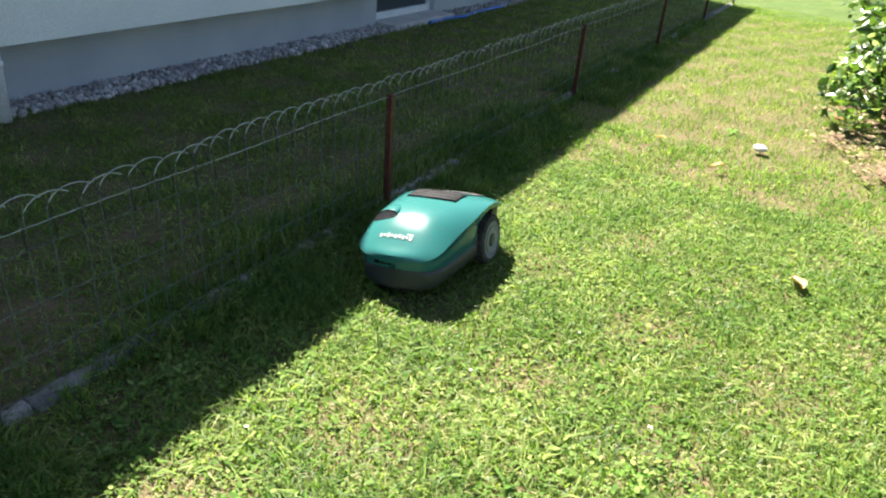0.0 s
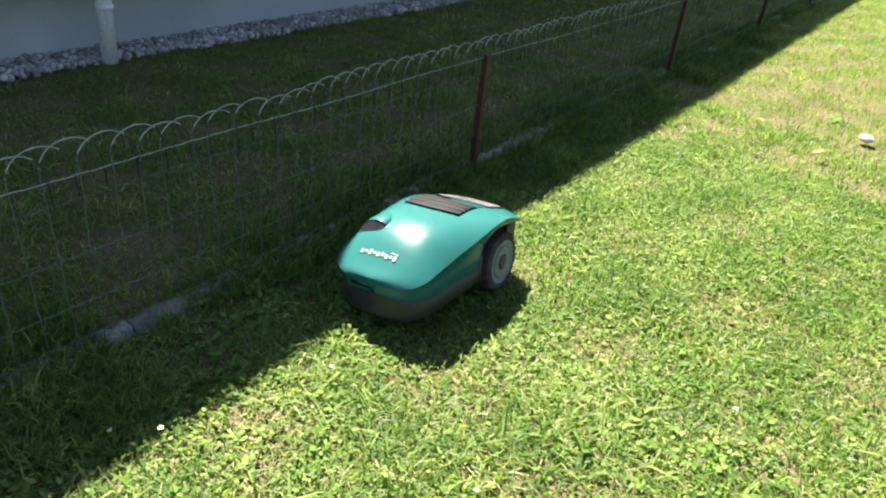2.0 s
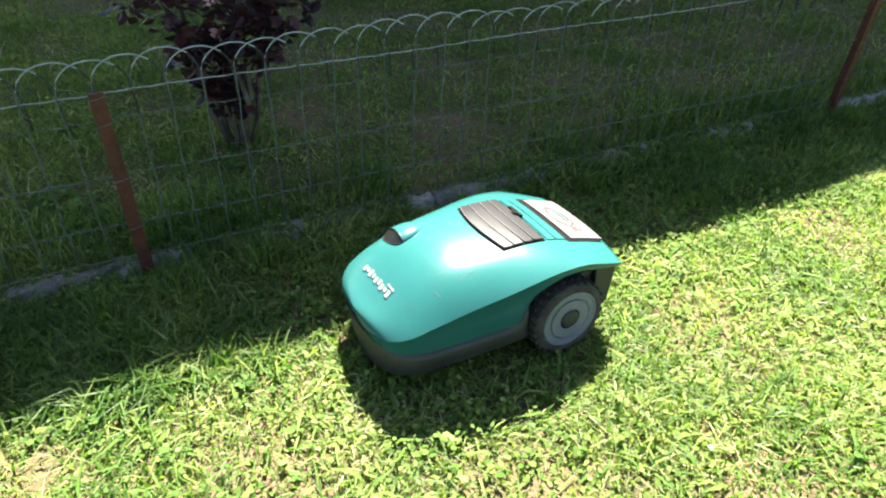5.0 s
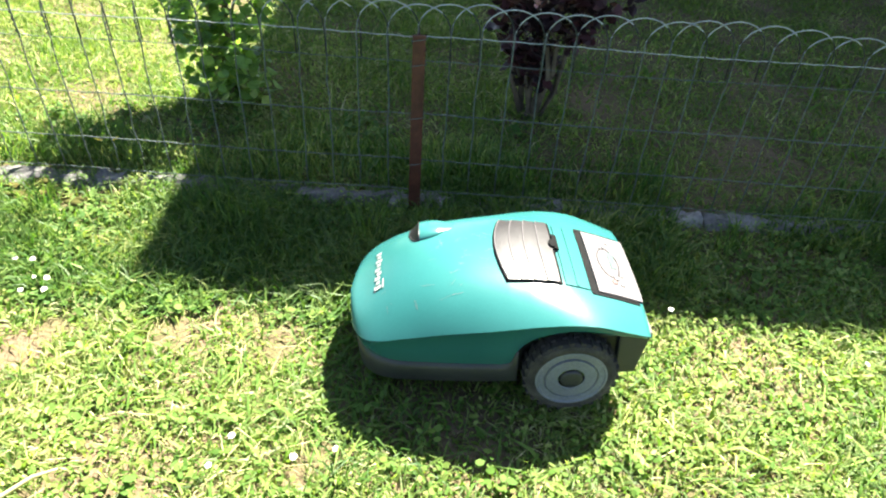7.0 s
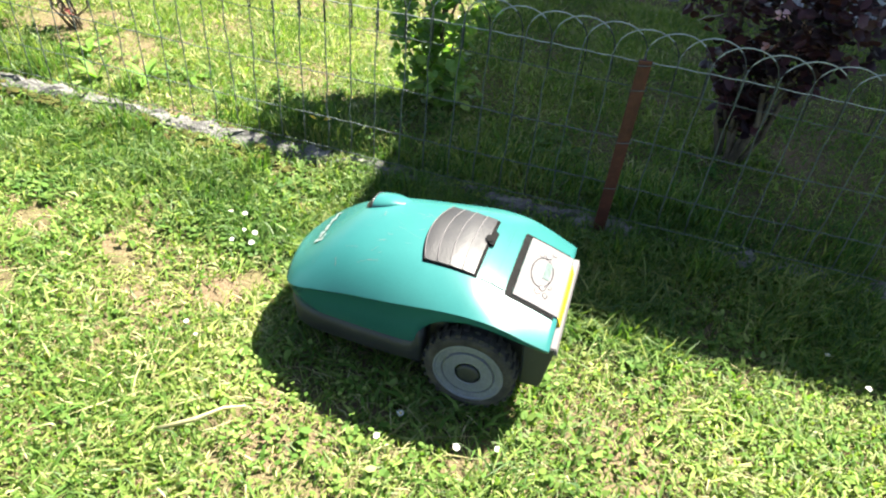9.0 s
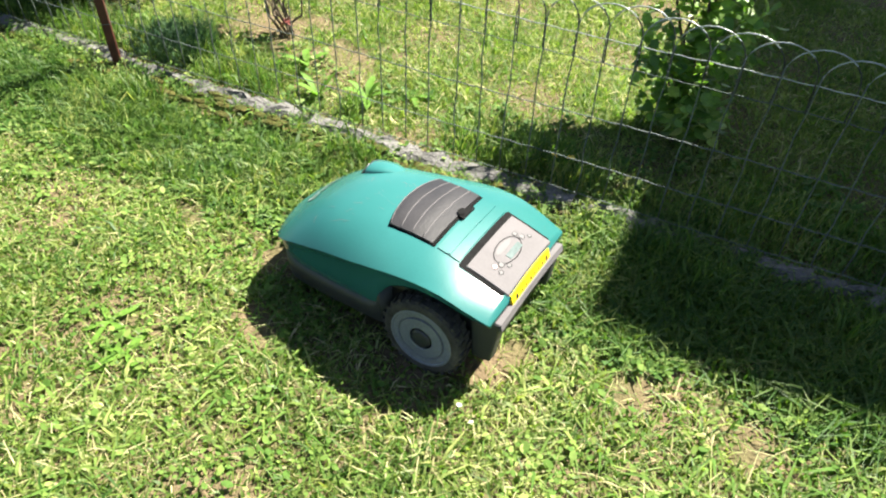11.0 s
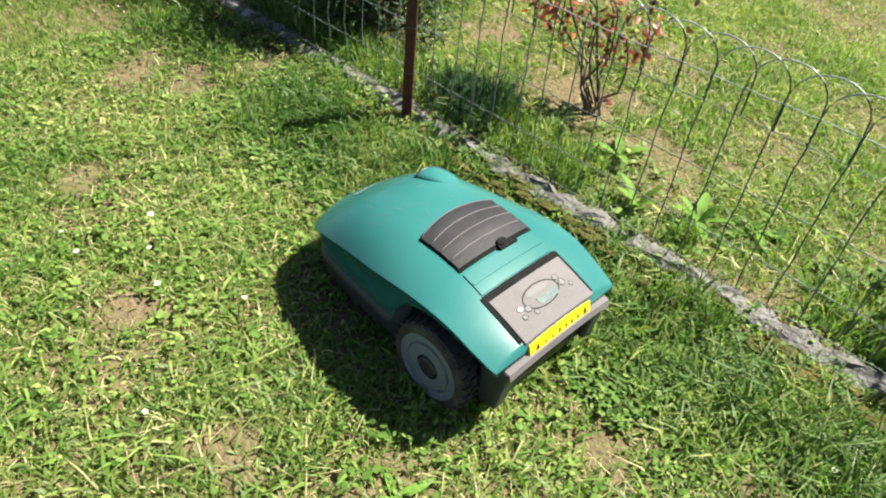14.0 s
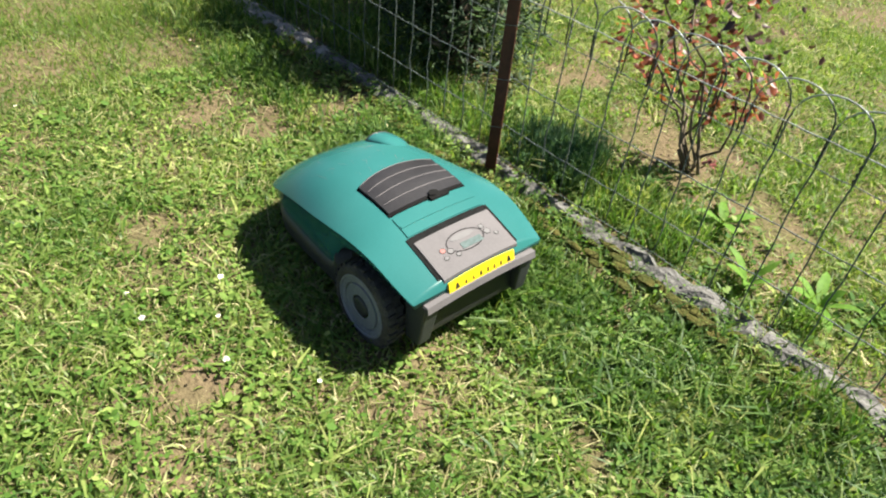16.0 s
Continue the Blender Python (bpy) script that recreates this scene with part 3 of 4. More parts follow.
    pts = [(8.05, 2.68, 0.025), (8.4, 2.72, 0.02), (8.9, 2.62, 0.022), (9.5, 2.70, 0.02), (10.2, 2.68, 0.022), (10.8, 2.84, 0.02)]
    smooth = []
    for i in range(len(pts) - 1):
        for k in range(6):
            u = k / 6
            u = u * u * (3 - 2 * u)
            smooth.append(Vector(pts[i]).lerp(Vector(pts[i + 1]), u))
    tagged(new("garden_hose", mesh_of("garden_hose", *tube(smooth, 0.022, 8), HOSE, True)), "blue garden hose lying beside the gravel strip", "hose")


# ---- robotic mower ----
HUB_Y, HUB_Z = 0.211, 0.060
WHEEL_RADIUS = 0.122 * 0.983


def lerp_table(x, table):
    xs, ys = [a for a, _ in table], [b for _, b in table]
    return float(np.interp(x, xs, ys))


def half_width(x):
    """Half the shell's width: widest over the wheels, tapering to a blunt rounded nose."""
    if x > 0.30:
        u = min((x - 0.30) / 0.216, 1.0)
        return (0.224 - 0.026 * u) * max(1 - u ** 6, 0.0) ** (1 / 2.6)
    return lerp_table(x, [(-0.162, 0.217), (-0.150, 0.221), (-0.10, 0.229), (-0.03, 0.235), (0.05, 0.238), (0.12, 0.237), (0.20, 0.233), (0.30, 0.224)])


def deck_top(x):
    return lerp_table(x, [(-0.165, 0.204), (-0.147, 0.211), (-0.10, 0.231), (-0.06, 0.246), (-0.02, 0.263), (0.03, 0.283), (0.09, 0.296), (0.15, 0.303), (0.20, 0.306), (0.25, 0.308), (0.30, 0.304), (0.35, 0.291), (0.40, 0.265), (0.44, 0.237), (0.48, 0.206), (0.505, 0.189), (0.516, 0.179)])


def crease(x):
    return lerp_table(x, [(-0.165, 0.174), (-0.145, 0.183), (-0.10, 0.205), (-0.05, 0.229), (0.0, 0.241), (0.05, 0.245), (0.10, 0.243), (0.15, 0.237), (0.20, 0.231), (0.30, 0.219), (0.40, 0.198), (0.46, 0.178), (0.516, 0.156)])


def shell_low(x):
    """The lower edge of the shell, arched over the wheel."""
    if x < 0.012:
        return lerp_table(x, [(-0.165, 0.160), (-0.142, 0.171), (-0.09, 0.186), (-0.03, 0.206), (0.012, 0.213)])
    if x < 0.142:
        return 0.084 + 0.129 * math.sqrt(max(1 - ((x - 0.012) / 0.134) ** 2, 0.0))
    return lerp_table(x, [(0.142, 0.108), (0.152, 0.098), (0.17, 0.095), (0.40, 0.099), (0.516, 0.112)])


def deck_z(x, y):
    w = max(half_width(x), 1e-4)
    s = min(abs(y) / w, 1.0)
    return crease(x) + (deck_top(x) - crease(x)) * (1 - 0.34 * s ** 2 - 0.66 * s ** 3.6)


STATIONS = [-0.160, -0.150, -0.13, -0.10, -0.07, -0.04, -0.01, 0.02, 0.045, 0.07, 0.09, 0.105, 0.118, 0.128, 0.136, 0.142, 0.147, 0.152, 0.17, 0.20, 0.23, 0.26, 0.29, 0.32, 0.35, 0.375, 0.40, 0.42, 0.44, 0.455, 0.468, 0.480, 0.489, 0.497, 0.503, 0.508, 0.511, 0.5135, 0.515, 0.5158]
RINGS = [0, 0.25, 0.45, 0.58, 0.66, 0.73, 0.79, 0.84, 0.88, 0.92, 0.95, 0.975, 0.99, 1.0]


def deck_surface(x0, x1, y0, y1, lift, material, name, nx=8, ny=12, curve=0.0, thick=0.004):
    """A panel that follows the deck, lifted off it; curve bows its front edge forward in the middle."""
    V, F = [], []
    for i in range(nx + 1):
        for j in range(ny + 1):
            y = y0 + (y1 - y0) * j / ny
            x = x0 + (x1 - x0) * i / nx
            x += curve * (1 - (2 * j / ny - 1) ** 2) * i / nx
            V.append((x, y, deck_z(x, y) + lift))
    m = ny + 1
    N = len(V)
    V += [(a, b, c - thick) for a, b, c in V]
    for i in range(nx):
        for j in range(ny):
            a = i * m + j
            F.append((a, a + m, a + m + 1, a + 1))
    rim = [j for j in range(m)] + [i * m + ny for i in range(1, nx + 1)] + [nx * m + j for j in range(ny - 1, -1, -1)] + [i * m for i in range(nx - 1, 0, -1)]
    for k in range(len(rim)):
        a, b = rim[k], rim[(k + 1) % len(rim)]
        F.append((a, b, b + N, a + N))
    me = mesh_of(name, V, F, material, True)
    me.set_sharp_from_angle(angle=radians(40))
    return me


def disc_on_deck(cx, cy, rx, ry, lift, material, name, n=20, turn=0.0):
    V = [(cx, cy, deck_z(cx, cy) + lift)]
    for k in range(n):
        a = 2 * math.pi * k / n
        dx, dy = rx * math.cos(a), ry * math.sin(a)
        x, y = cx + dx * math.cos(turn) - dy * math.sin(turn), cy + dx * math.sin(turn) + dy * math.cos(turn)
        V.append((x, y, deck_z(x, y) + lift))
    return mesh_of(name, V, [(0, 1 + k, 1 + (k + 1) % n) for k in range(n)], material)


def ring_on_deck(cx, cy, rx, ry, width, lift, material, name, n=28):
    V = []
    for k in range(n):
        a = 2 * math.pi * k / n
        for r in (0, width):
            x, y = cx + (rx - r) * math.cos(a), cy + (ry - r) * math.sin(a)
            V.append((x, y, deck_z(x, y) + lift))
    return mesh_of(name, V, [(2 * k, 2 * ((k + 1) % n), 2 * ((k + 1) % n) + 1, 2 * k + 1) for k in range(n)], material)


def lathe(profile, sides):
    """Rings of (radius, y) about the local y axis."""
    V, F = [], []
    for r, y in profile:
        for k in range(sides):
            a = 2 * math.pi * k / sides
            V.append((r * math.cos(a), y, r * math.sin(a)))
    for i in range(len(profile) - 1):
        for k in range(sides):
            a, b = i * sides + k, i * sides + (k + 1) % sides
            F.append((a, b, b + sides, a + sides))
    return V, F


def drive_wheel(mower, side):
    """A drive wheel; side +1 is the mower's left. Its outer face looks along side * y."""
    w = empty("drive_wheel")
    w.parent = mower
    grow = 1.18
    s = side
    tyre = [(0.060, -0.030), (0.088, -0.031), (0.0985, -0.024), (0.0985, 0.018), (0.094, 0.026), (0.086, 0.0285), (0.076, 0.0265), (0.076, 0.015)]
    V, F = lathe([(r * grow, y * s) for r, y in tyre], 56)
    child("tyre", mesh_of("tyre", V, F, TYRE), w, "dusty knobbed rubber tyre")
    for ya, yb, ph in ((-0.026, 0.000, 0.0), (-0.002, 0.0235, 0.5)):
        q = []
        for r in (0.095, 0.1030):
            for da, y in ((-0.055, ya), (0.055, ya), (0.075, yb), (-0.035, yb)):
                g = 0.85 if r > 0.09 else 1.0
                q.append((grow * r * math.cos(da * g), y * s, grow * r * math.sin(da * g)))
        lug = mesh_of("tread_lug", q, [(4, 5, 6, 7), (0, 1, 5, 4), (1, 2, 6, 5), (2, 3, 7, 6), (3, 0, 4, 7)], TYRE)
        for k in range(26):
            child("tread_lug", lug, w, at=pose(0, 0, 0, 0, 360 * (k + ph) / 26, 0))
    rim = [(0.078, 0.020), (0.077, 0.0275), (0.073, 0.0285), (0.071, 0.0255), (0.059, 0.0245), (0.057, 0.0205), (0.0550, 0.0205), (0.0540, 0.0265), (0.030, 0.0275), (0.028, 0.0255)]
    V, F = lathe([(r * grow, y * s) for r, y in rim], 48)
    child("rim", mesh_of("rim", V, F, RIM, False), w, "grey plastic rim with a raised ring")
    V, F = lathe([(0.029, 0.0245 * s), (0.028, 0.0285 * s), (0.020, 0.0305 * s), (0.008, 0.0310 * s), (0.0005, 0.0310 * s)], 32)
    child("hub_cap", mesh_of("hub_cap", V, F, GREY_DARK, True), w, "dark round hub cap")
    return w


def robotic_mower():
    m = empty("robotic_mower")
    # shell: deck and two sides
    V, F = [], []
    cols = None
    for x in STATIONS:
        w, lo = half_width(x), shell_low(x)
        wc = max(w, 0.002)
        deck = [(wc * k, deck_z(x, wc * k)) for k in RINGS]
        c = deck[-1][1]
        lo = min(lo, c - 0.009)
        tuck = min(1.0, (c - lo) / 0.07)
        side = [(wc, c), (w - 0.0015, c - 0.003), (w - 0.007 * tuck, c - 0.005 - 0.004 * tuck), (w - 0.012 * tuck, c - (c - lo) * 0.5), (w - 0.022 * tuck, lo + 0.003), (w - 0.023 * tuck - 0.001, lo), (w - 0.030, lo + 0.002)]
        side = [(max(y, 0.0), z) for y, z in side]
        full = [(-y, z) for y, z in reversed(side)] + [(-y, z) for y, z in reversed(deck)] + deck[1:] + side
        cols = len(full)
        nose = 0.010 * max((x - 0.2) / 0.316, 0.0) ** 6
        V += [(x - nose * min(max((c - z) / max(c - lo, 1e-4), 0.0), 1.0), y, z) for y, z in full]
    seams = (len(side) - 1, cols - len(side) - 1)
    for i in range(len(STATIONS) - 1):
        for j in range(cols - 1):
            if j not in seams:
                a = i * cols + j
                F.append((a, a + cols, a + cols + 1, a + 1))
    a = (len(STATIONS) - 1) * cols
    F.append(tuple(a + j for j in range(cols - 1, -1, -1)))
    F.append(tuple(range(cols)))
    shell = child("shell", mesh_of("shell", V, F, TEAL, True), m, "glossy scuffed teal plastic shell")
    # dark skirt below the shell, from the wheel arch round the nose
    V, F = [], []
    xs = [x for x in STATIONS if x > 0.125]
    for x in xs:
        w, lo = half_width(x), shell_low(x)
        prof = [(max(w - 0.027, 0.0), lo + 0.003), (max(w - 0.018, 0.0), lo - 0.004), (max(w - 0.016, 0), lo - 0.016), (max(w - 0.021, 0), 0.036), (max(w - 0.038, 0), 0.020), (0.0, 0.020)]
        full = [(y, z) for y, z in prof] + [(-y, z) for y, z in reversed(prof[:-1])]
        nc = len(full)
        V += [(x + 0.004 - 0.010 * ((x - 0.1) / 0.416) ** 6, y, z) for y, z in full]
    for i in range(len(xs) - 1):
        for j in range(nc - 1):
            a = i * nc + j
            F.append((a, a + 1, a + nc + 1, a + nc))
    a = (len(xs) - 1) * nc
    F += [tuple(a + j for j in range(nc)), tuple(range(nc - 1, -1, -1))]
    child("bumper_skirt", mesh_of("bumper_skirt", V, F, GREY_DARK, True), m, "dark grey plastic bumper skirt")
    # chassis between the wheels
    part("chassis", box(-0.135, 0.13, -0.172, 0.172, 0.022, 0.150), BLACK, m, bevel=0.012)
    for s in (1, -1):
        bm = box(-0.172, -0.100, s * 0.166 - 0.024, s * 0.166 + 0.024, 0.022, 0.158)
        for v in bm.verts:
            if v.co.z < 0.1:
                v.co.x += 0.024 if v.co.x < -0.13 else 0.0
                v.co.y += 0.010 * s if v.co.y * s < 0.166 else 0.0
        part("rear_foot", bm, GREY_DARK, m, bevel=0.005)
    V, F, n = [], [], 12
    for j in range(n + 1):
        y = -0.186 + 0.372 * j / n
        up = 0.008 * (1 - (2 * j / n - 1) ** 2)
        V += [(-0.176, y, 0.140 + up), (-0.173, y, 0.159 + up), (-0.140, y, 0.162 + up), (-0.140, y, 0.132 + up)]
    for j in range(n):
        for k in range(4):
            F.append((4 * j + k, 4 * j + (k + 1) % 4, 4 * j + 4 + (k + 1) % 4, 4 * j + 4 + k))
    F += [(0, 1, 2, 3), (4 * n + 3, 4 * n + 2, 4 * n + 1, 4 * n)]
    child("rear_beam", mesh_of("rear_beam", V, F, SILVER), m, "grey arched rear carrying beam")
    part("mower_deck", box(0.02, 0.40, -0.15, 0.15, 0.014, 0.075), BLACK, m, bevel=0.02)
    # louvred cover
    cover = child("louvre_cover", deck_surface(0.028, 0.153, -0.126, 0.126, 0.003, MATTE, "louvre_cover", curve=0.020), m, "faded dark grey louvred cover")
    for k in range(4):
        a = 0.034 + k * 0.0295
        sl = deck_surface(a, a + 0.0275, -0.123, 0.123, 0.0065, GREY_VENT, "slat", nx=3, ny=14, curve=0.020 * (k + 1) / 4, thick=0.005)
        for v in sl.vertices:
            u = (v.co.x - a) / 0.03
            v.co.z += 0.0022 * max(0.0, min(1.0, u))
        child("slat", sl, cover)
        ridge = [(a + 0.0265 + 0.020 * (k + 1) / 4 * (1 - (j / 7 - 1) ** 2), -0.120 + 0.240 * j / 14) for j in range(15)]
        child("ridge", mesh_of("ridge", *tube([(x, y, deck_z(x, y) + 0.0085) for x, y in ridge], 0.0012, 5), SILVER, True), cover, "pale ridge along the slat")
    grip = child("grip_recess", deck_surface(0.018, 0.030, -0.062, -0.002, 0.0092, MATTE, "grip_recess", nx=2, ny=6, thick=0.006), m, "black finger recess")
    child("grip_notch", disc_on_deck(0.032, -0.020, 0.009, 0.015, 0.0122, MATTE, "grip_notch"), grip)
    # lid strip between cover and keypad
    child("lid_strip", deck_surface(-0.036, 0.020, -0.124, 0.124, 0.0028, TEAL, "lid_strip", nx=4), m)
    child("lid_rib", deck_surface(-0.012, -0.006, -0.122, 0.122, 0.0050, TEAL, "lid_rib", nx=2), m)
    child("lid_gap", deck_surface(-0.054, -0.038, -0.128, 0.128, 0.0014, MATTE, "lid_gap", nx=2), m)
    for s in (1, -1):
        child("side_gap", deck_surface(-0.152, -0.040, s * 0.130 - 0.005, s * 0.130 + 0.005, 0.0022, MATTE, "side_gap", ny=2), m)
    # keypad
    pad = child("control_panel", deck_surface(-0.161, -0.056, -0.124, 0.124, 0.0055, SILVER, "control_panel", thick=0.009), m, "silver control panel with worn buttons")
    child("keypad_outline", ring_on_deck(-0.102, 0.0, 0.026, 0.060, 0.0024, 0.0062, PANEL_LINE, "keypad_outline"), pad)
    child("lcd", deck_surface(-0.121, -0.106, -0.046, 0.022, 0.0068, LCD, "lcd", nx=2, ny=4, thick=0.001), pad, "pale grey-green display window")
    child("display_field", disc_on_deck(-0.090, 0.000, 0.0075, 0.040, 0.0064, PANEL_LIGHT, "display_field"), pad)
    for bx, by, br, bmat in ((-0.106, -0.072, 0.0065, PANEL_LIGHT), (-0.090, -0.066, 0.0055, PANEL_LIGHT), (-0.112, 0.058, 0.0060, PANEL_LIGHT), (-0.104, 0.076, 0.0055, RED_BUTTON), (-0.122, 0.080, 0.0045, PANEL_LIGHT), (-0.126, 0.044, 0.0045, PANEL_LIGHT), (-0.118, -0.092, 0.0040, PANEL_LIGHT)):
        child("button", disc_on_deck(bx, by, br, br * 1.4, 0.0068, bmat, "button", n=14), pad)
        child("button_edge", ring_on_deck(bx, by, br + 0.0012, br * 1.4 + 0.0016, 0.0022, 0.0064, PANEL_LINE, "button_edge", n=16), pad)
    # warning label on the rear lip, with its pictograms as plain marks
    V, F, n = [], [], 10
    for j in range(n + 1):
        y = -0.112 + 0.224 * j / n
        up = 0.007 * (1 - (2 * j / n - 1) ** 2)
        V += [(-0.1695, y, 0.160 + up), (-0.1630, y, 0.191 + up), (-0.1570, y, 0.191 + up), (-0.1570, y, 0.160 + up)]
    for j in range(n):
        for k in range(4):
            F.append((4 * j + k, 4 * j + (k + 1) % 4, 4 * j + 4 + (k + 1) % 4, 4 * j + 4 + k))
    F += [(0, 1, 2, 3), (4 * n + 3, 4 * n + 2, 4 * n + 1, 4 * n)]
    lab = child("warning_label", mesh_of("warning_label", V, F, LABEL_Y), m, "yellow warning label with black pictograms")
    P = []
    for k, (y, w, h) in enumerate(((-0.090, 0.012, 0.8), (-0.062, 0.006, 0.5), (-0.038, 0.007, 0.5), (-0.016, 0.005, 0.5), (0.008, 0.007, 0.5), (0.034, 0.005, 0.5), (0.058, 0.005, 0.4), (0.086, 0.012, 0.75))):
        w = 1.1 * w
        z0 = 0.1665 + 0.007 * (1 - (y / 0.112) ** 2)
        z1 = z0 + 0.020 * h
        fx = lambda z: -0.1695 + (z - 0.160 - 0.007 * (1 - (y / 0.112) ** 2)) * 0.2097 - 0.0008
        tip = 0.25 if k in (0, 2, 5, 7) else 0.8
        P.append(([(fx(z0), y - w / 2, z0), (fx(z0), y + w / 2, z0), (fx(z1), y + w / 2 * tip, z1), (fx(z1), y - w / 2 * tip, z1)], [(0, 1, 2, 3)]))
    child("pictogram", mesh_of("pictogram", *merge(P), BLACK), lab)
    # teardrop lamp housing with a dark lens
    V, F, n, k2 = [], [], 14, 18
    for i in range(n + 1):
        u = i / n
        x = 0.250 + 0.095 * u
        hw = 0.062 * math.sin(math.pi * min(u * 0.52 + 0.02, 1)) ** 0.8
        hh = 0.025 * math.sin(math.pi * min(0.50 * u + 0.0, 1)) ** 1.4
        for j in range(k2 + 1):
            a = math.pi * j / k2
            y = -0.120 + hw * math.cos(a)
            V.append((x, y, deck_z(x, y) - 0.002 + hh * math.sin(a)))
    for i in range(n):
        for j in range(k2):
            a = i * (k2 + 1) + j
            F.append((a, a + 1, a + k2 + 2, a + k2 + 1))
    lamp = child("lamp_housing", mesh_of("lamp_housing", V, F, TEAL, True), m)
    a = n * (k2 + 1)
    top = [(v[0] + 0.001, v[1], v[2]) for v in V[a:]]
    low = [(x + 0.024 * math.sin(math.pi * j / k2), y, deck_z(x + 0.024 * math.sin(math.pi * j / k2), y) + 0.0012) for j, (x, y, z) in enumerate(top)]
    child("lens", mesh_of("lens", top + low, [(j, j + 1, j + k2 + 2, j + k2 + 1) for j in range(k2)], BLACK, True), lamp, "dark sloped lens")
    child("lens_lip", mesh_of("lens_lip", *tube(low, 0.0018, 5), GREY_VENT, True), lamp)
    child("lens_brow", mesh_of("lens_brow", *tube(top, 0.0022, 5), GREY_VENT, True), lamp)
    # the maker's mark as plain white blocks
    P = []
    for k in range(9):
        y0 = 0.066 - k * 0.0178
        x0 = 0.440 if k % 3 else 0.437
        x1 = 0.449 if k % 2 else 0.453
        q = [(x0, y0), (x1, y0), (x1, y0 - 0.0130), (x0, y0 - 0.0130)]
        P.append(([(x, y, deck_z(x, y) + 0.0035) for x, y in q], [(0, 1, 2, 3)]))
    q = [(0.430, 0.068), (0.434, 0.068), (0.434, 0.036), (0.430, 0.036)]
    P.append(([(x, y, deck_z(x, y) + 0.0035) for x, y in q], [(0, 1, 2, 3)]))
    child("brand_mark", mesh_of("brand_mark", *merge(P), WHITE_MARK), m, "white lettering-sized mark of plain blocks")
    # nose grille under the crease
    for y in (-0.072, -0.044, -0.016):
        bm = box(0.480, 0.5120, y - 0.012, y + 0.012, 0.132, 0.147)
        part("grille_slot", bm, MATTE, m)
    # scratches on the deck
    rng = random.Random(4)
    P = []
    for k in range(26):
        x, y, a, ln = rng.uniform(0.17, 0.44), rng.uniform(-0.06, 0.17), rng.uniform(-0.7, 0.7) + (1.2 if k % 3 == 0 else 0), rng.uniform(0.004, 0.03)
        w = rng.uniform(0.0003, 0.0008)
        dx, dy = math.cos(a) * ln, math.sin(a) * ln
        if abs(y) + abs(dy) > half_width(x + abs(dx)) - 0.03:
            continue
        q = [(x, y), (x + dx, y + dy), (x + dx - w * math.sin(a), y + dy + w * math.cos(a)), (x - w * math.sin(a), y + w * math.cos(a))]
        P.append(([(u, v, deck_z(u, v) + 0.0015) for u, v in q], [(0, 1, 2, 3)]))
    tagged(child("scuffing", mesh_of("scuffing", *merge(P), PANEL_LIGHT), m, "pale scuffs and scratches"), kind="stuff")
    # the body is a tenth longer than the tables say
    for ob in m.children_recursive:
        if not ob.data.get("lengthened"):
            ob.data["lengthened"] = True
            for v in ob.data.vertices:
                v.co.x = 1.10 * v.co.x - 0.011
    m.scale = (0.983, 0.983, 0.983)
    wheels = [drive_wheel(m, 1), drive_wheel(m, -1)]
    tagged(m, "teal robotic lawn mower with grey wheels and louvred deck", "robotic mower")
    return m, wheels


# ---- plants ----
def leaf_cloud(rng, centres, radii, count, size, aspect=0.6, droop=0.3):
    """Folded pointed leaves scattered through several soft clumps."""
    k = rng.integers(0, len(centres), count)
    d = rng.normal(0, 1, (count, 3))
    d /= np.linalg.norm(d, axis=1)[:, None]
    c = np.array(centres)[k] + d * (np.array(radii)[k] * rng.uniform(0.25, 1.0, count) ** 0.6)[:, None]
    a = rng.uniform(0, 2 * np.pi, count)
    u = np.stack([np.cos(a), np.sin(a), rng.uniform(-0.9, 0.5, count) - droop], -1)
    u /= np.linalg.norm(u, axis=1)[:, None]
    v = np.cross(u, rng.normal(0, 0.5, (count, 3)) + np.array([0, 0, 1.0]))
    v /= np.linalg.norm(v, axis=1)[:, None] + 1e-9
    nrm = np.cross(u, v)
    s = (size * rng.uniform(0.55, 1.25, count))[:, None]
    pts = [c, c + u * s * 0.35 + v * s * aspect * 0.5 + nrm * s * 0.08, c + u * s * 0.72 + v * s * aspect * 0.36 + nrm * s * 0.06, c + u * s * 1.05 - nrm * s * 0.1,
           c + u * s * 0.72 - v * s * aspect * 0.36 + nrm * s * 0.06, c + u * s * 0.35 - v * s * aspect * 0.5 + nrm * s * 0.08, c + u * s * 0.5]
    return np.stack(pts, 1)


CLOUD_F = [(0, 1, 6), (1, 2, 6), (2, 3, 6), (3, 4, 6), (4, 5, 6), (5, 0, 6)]


def limbs(rng, base, tips, r0, r1=0.003, kink=0.05):
    P = []
    for t in tips:
        b, t = Vector(base) + Vector(rng.normal(0, 0.02, 3)) * Vector((1, 1, 0)), Vector(t)
        n = 6
        pts = [b.lerp(t, i / n) + Vector(rng.normal(0, kink, 3)) * (0.0 if i in (0,) else 0.4) + Vector((0, 0, 0.12 * (t - b).length * math.sin(math.pi * i / n))) * 0.5 for i in range(n + 1)]
        P.append(tube(pts, [r0 + (r1 - r0) * i / n for i in range(n + 1)], 6))
    return merge(P)


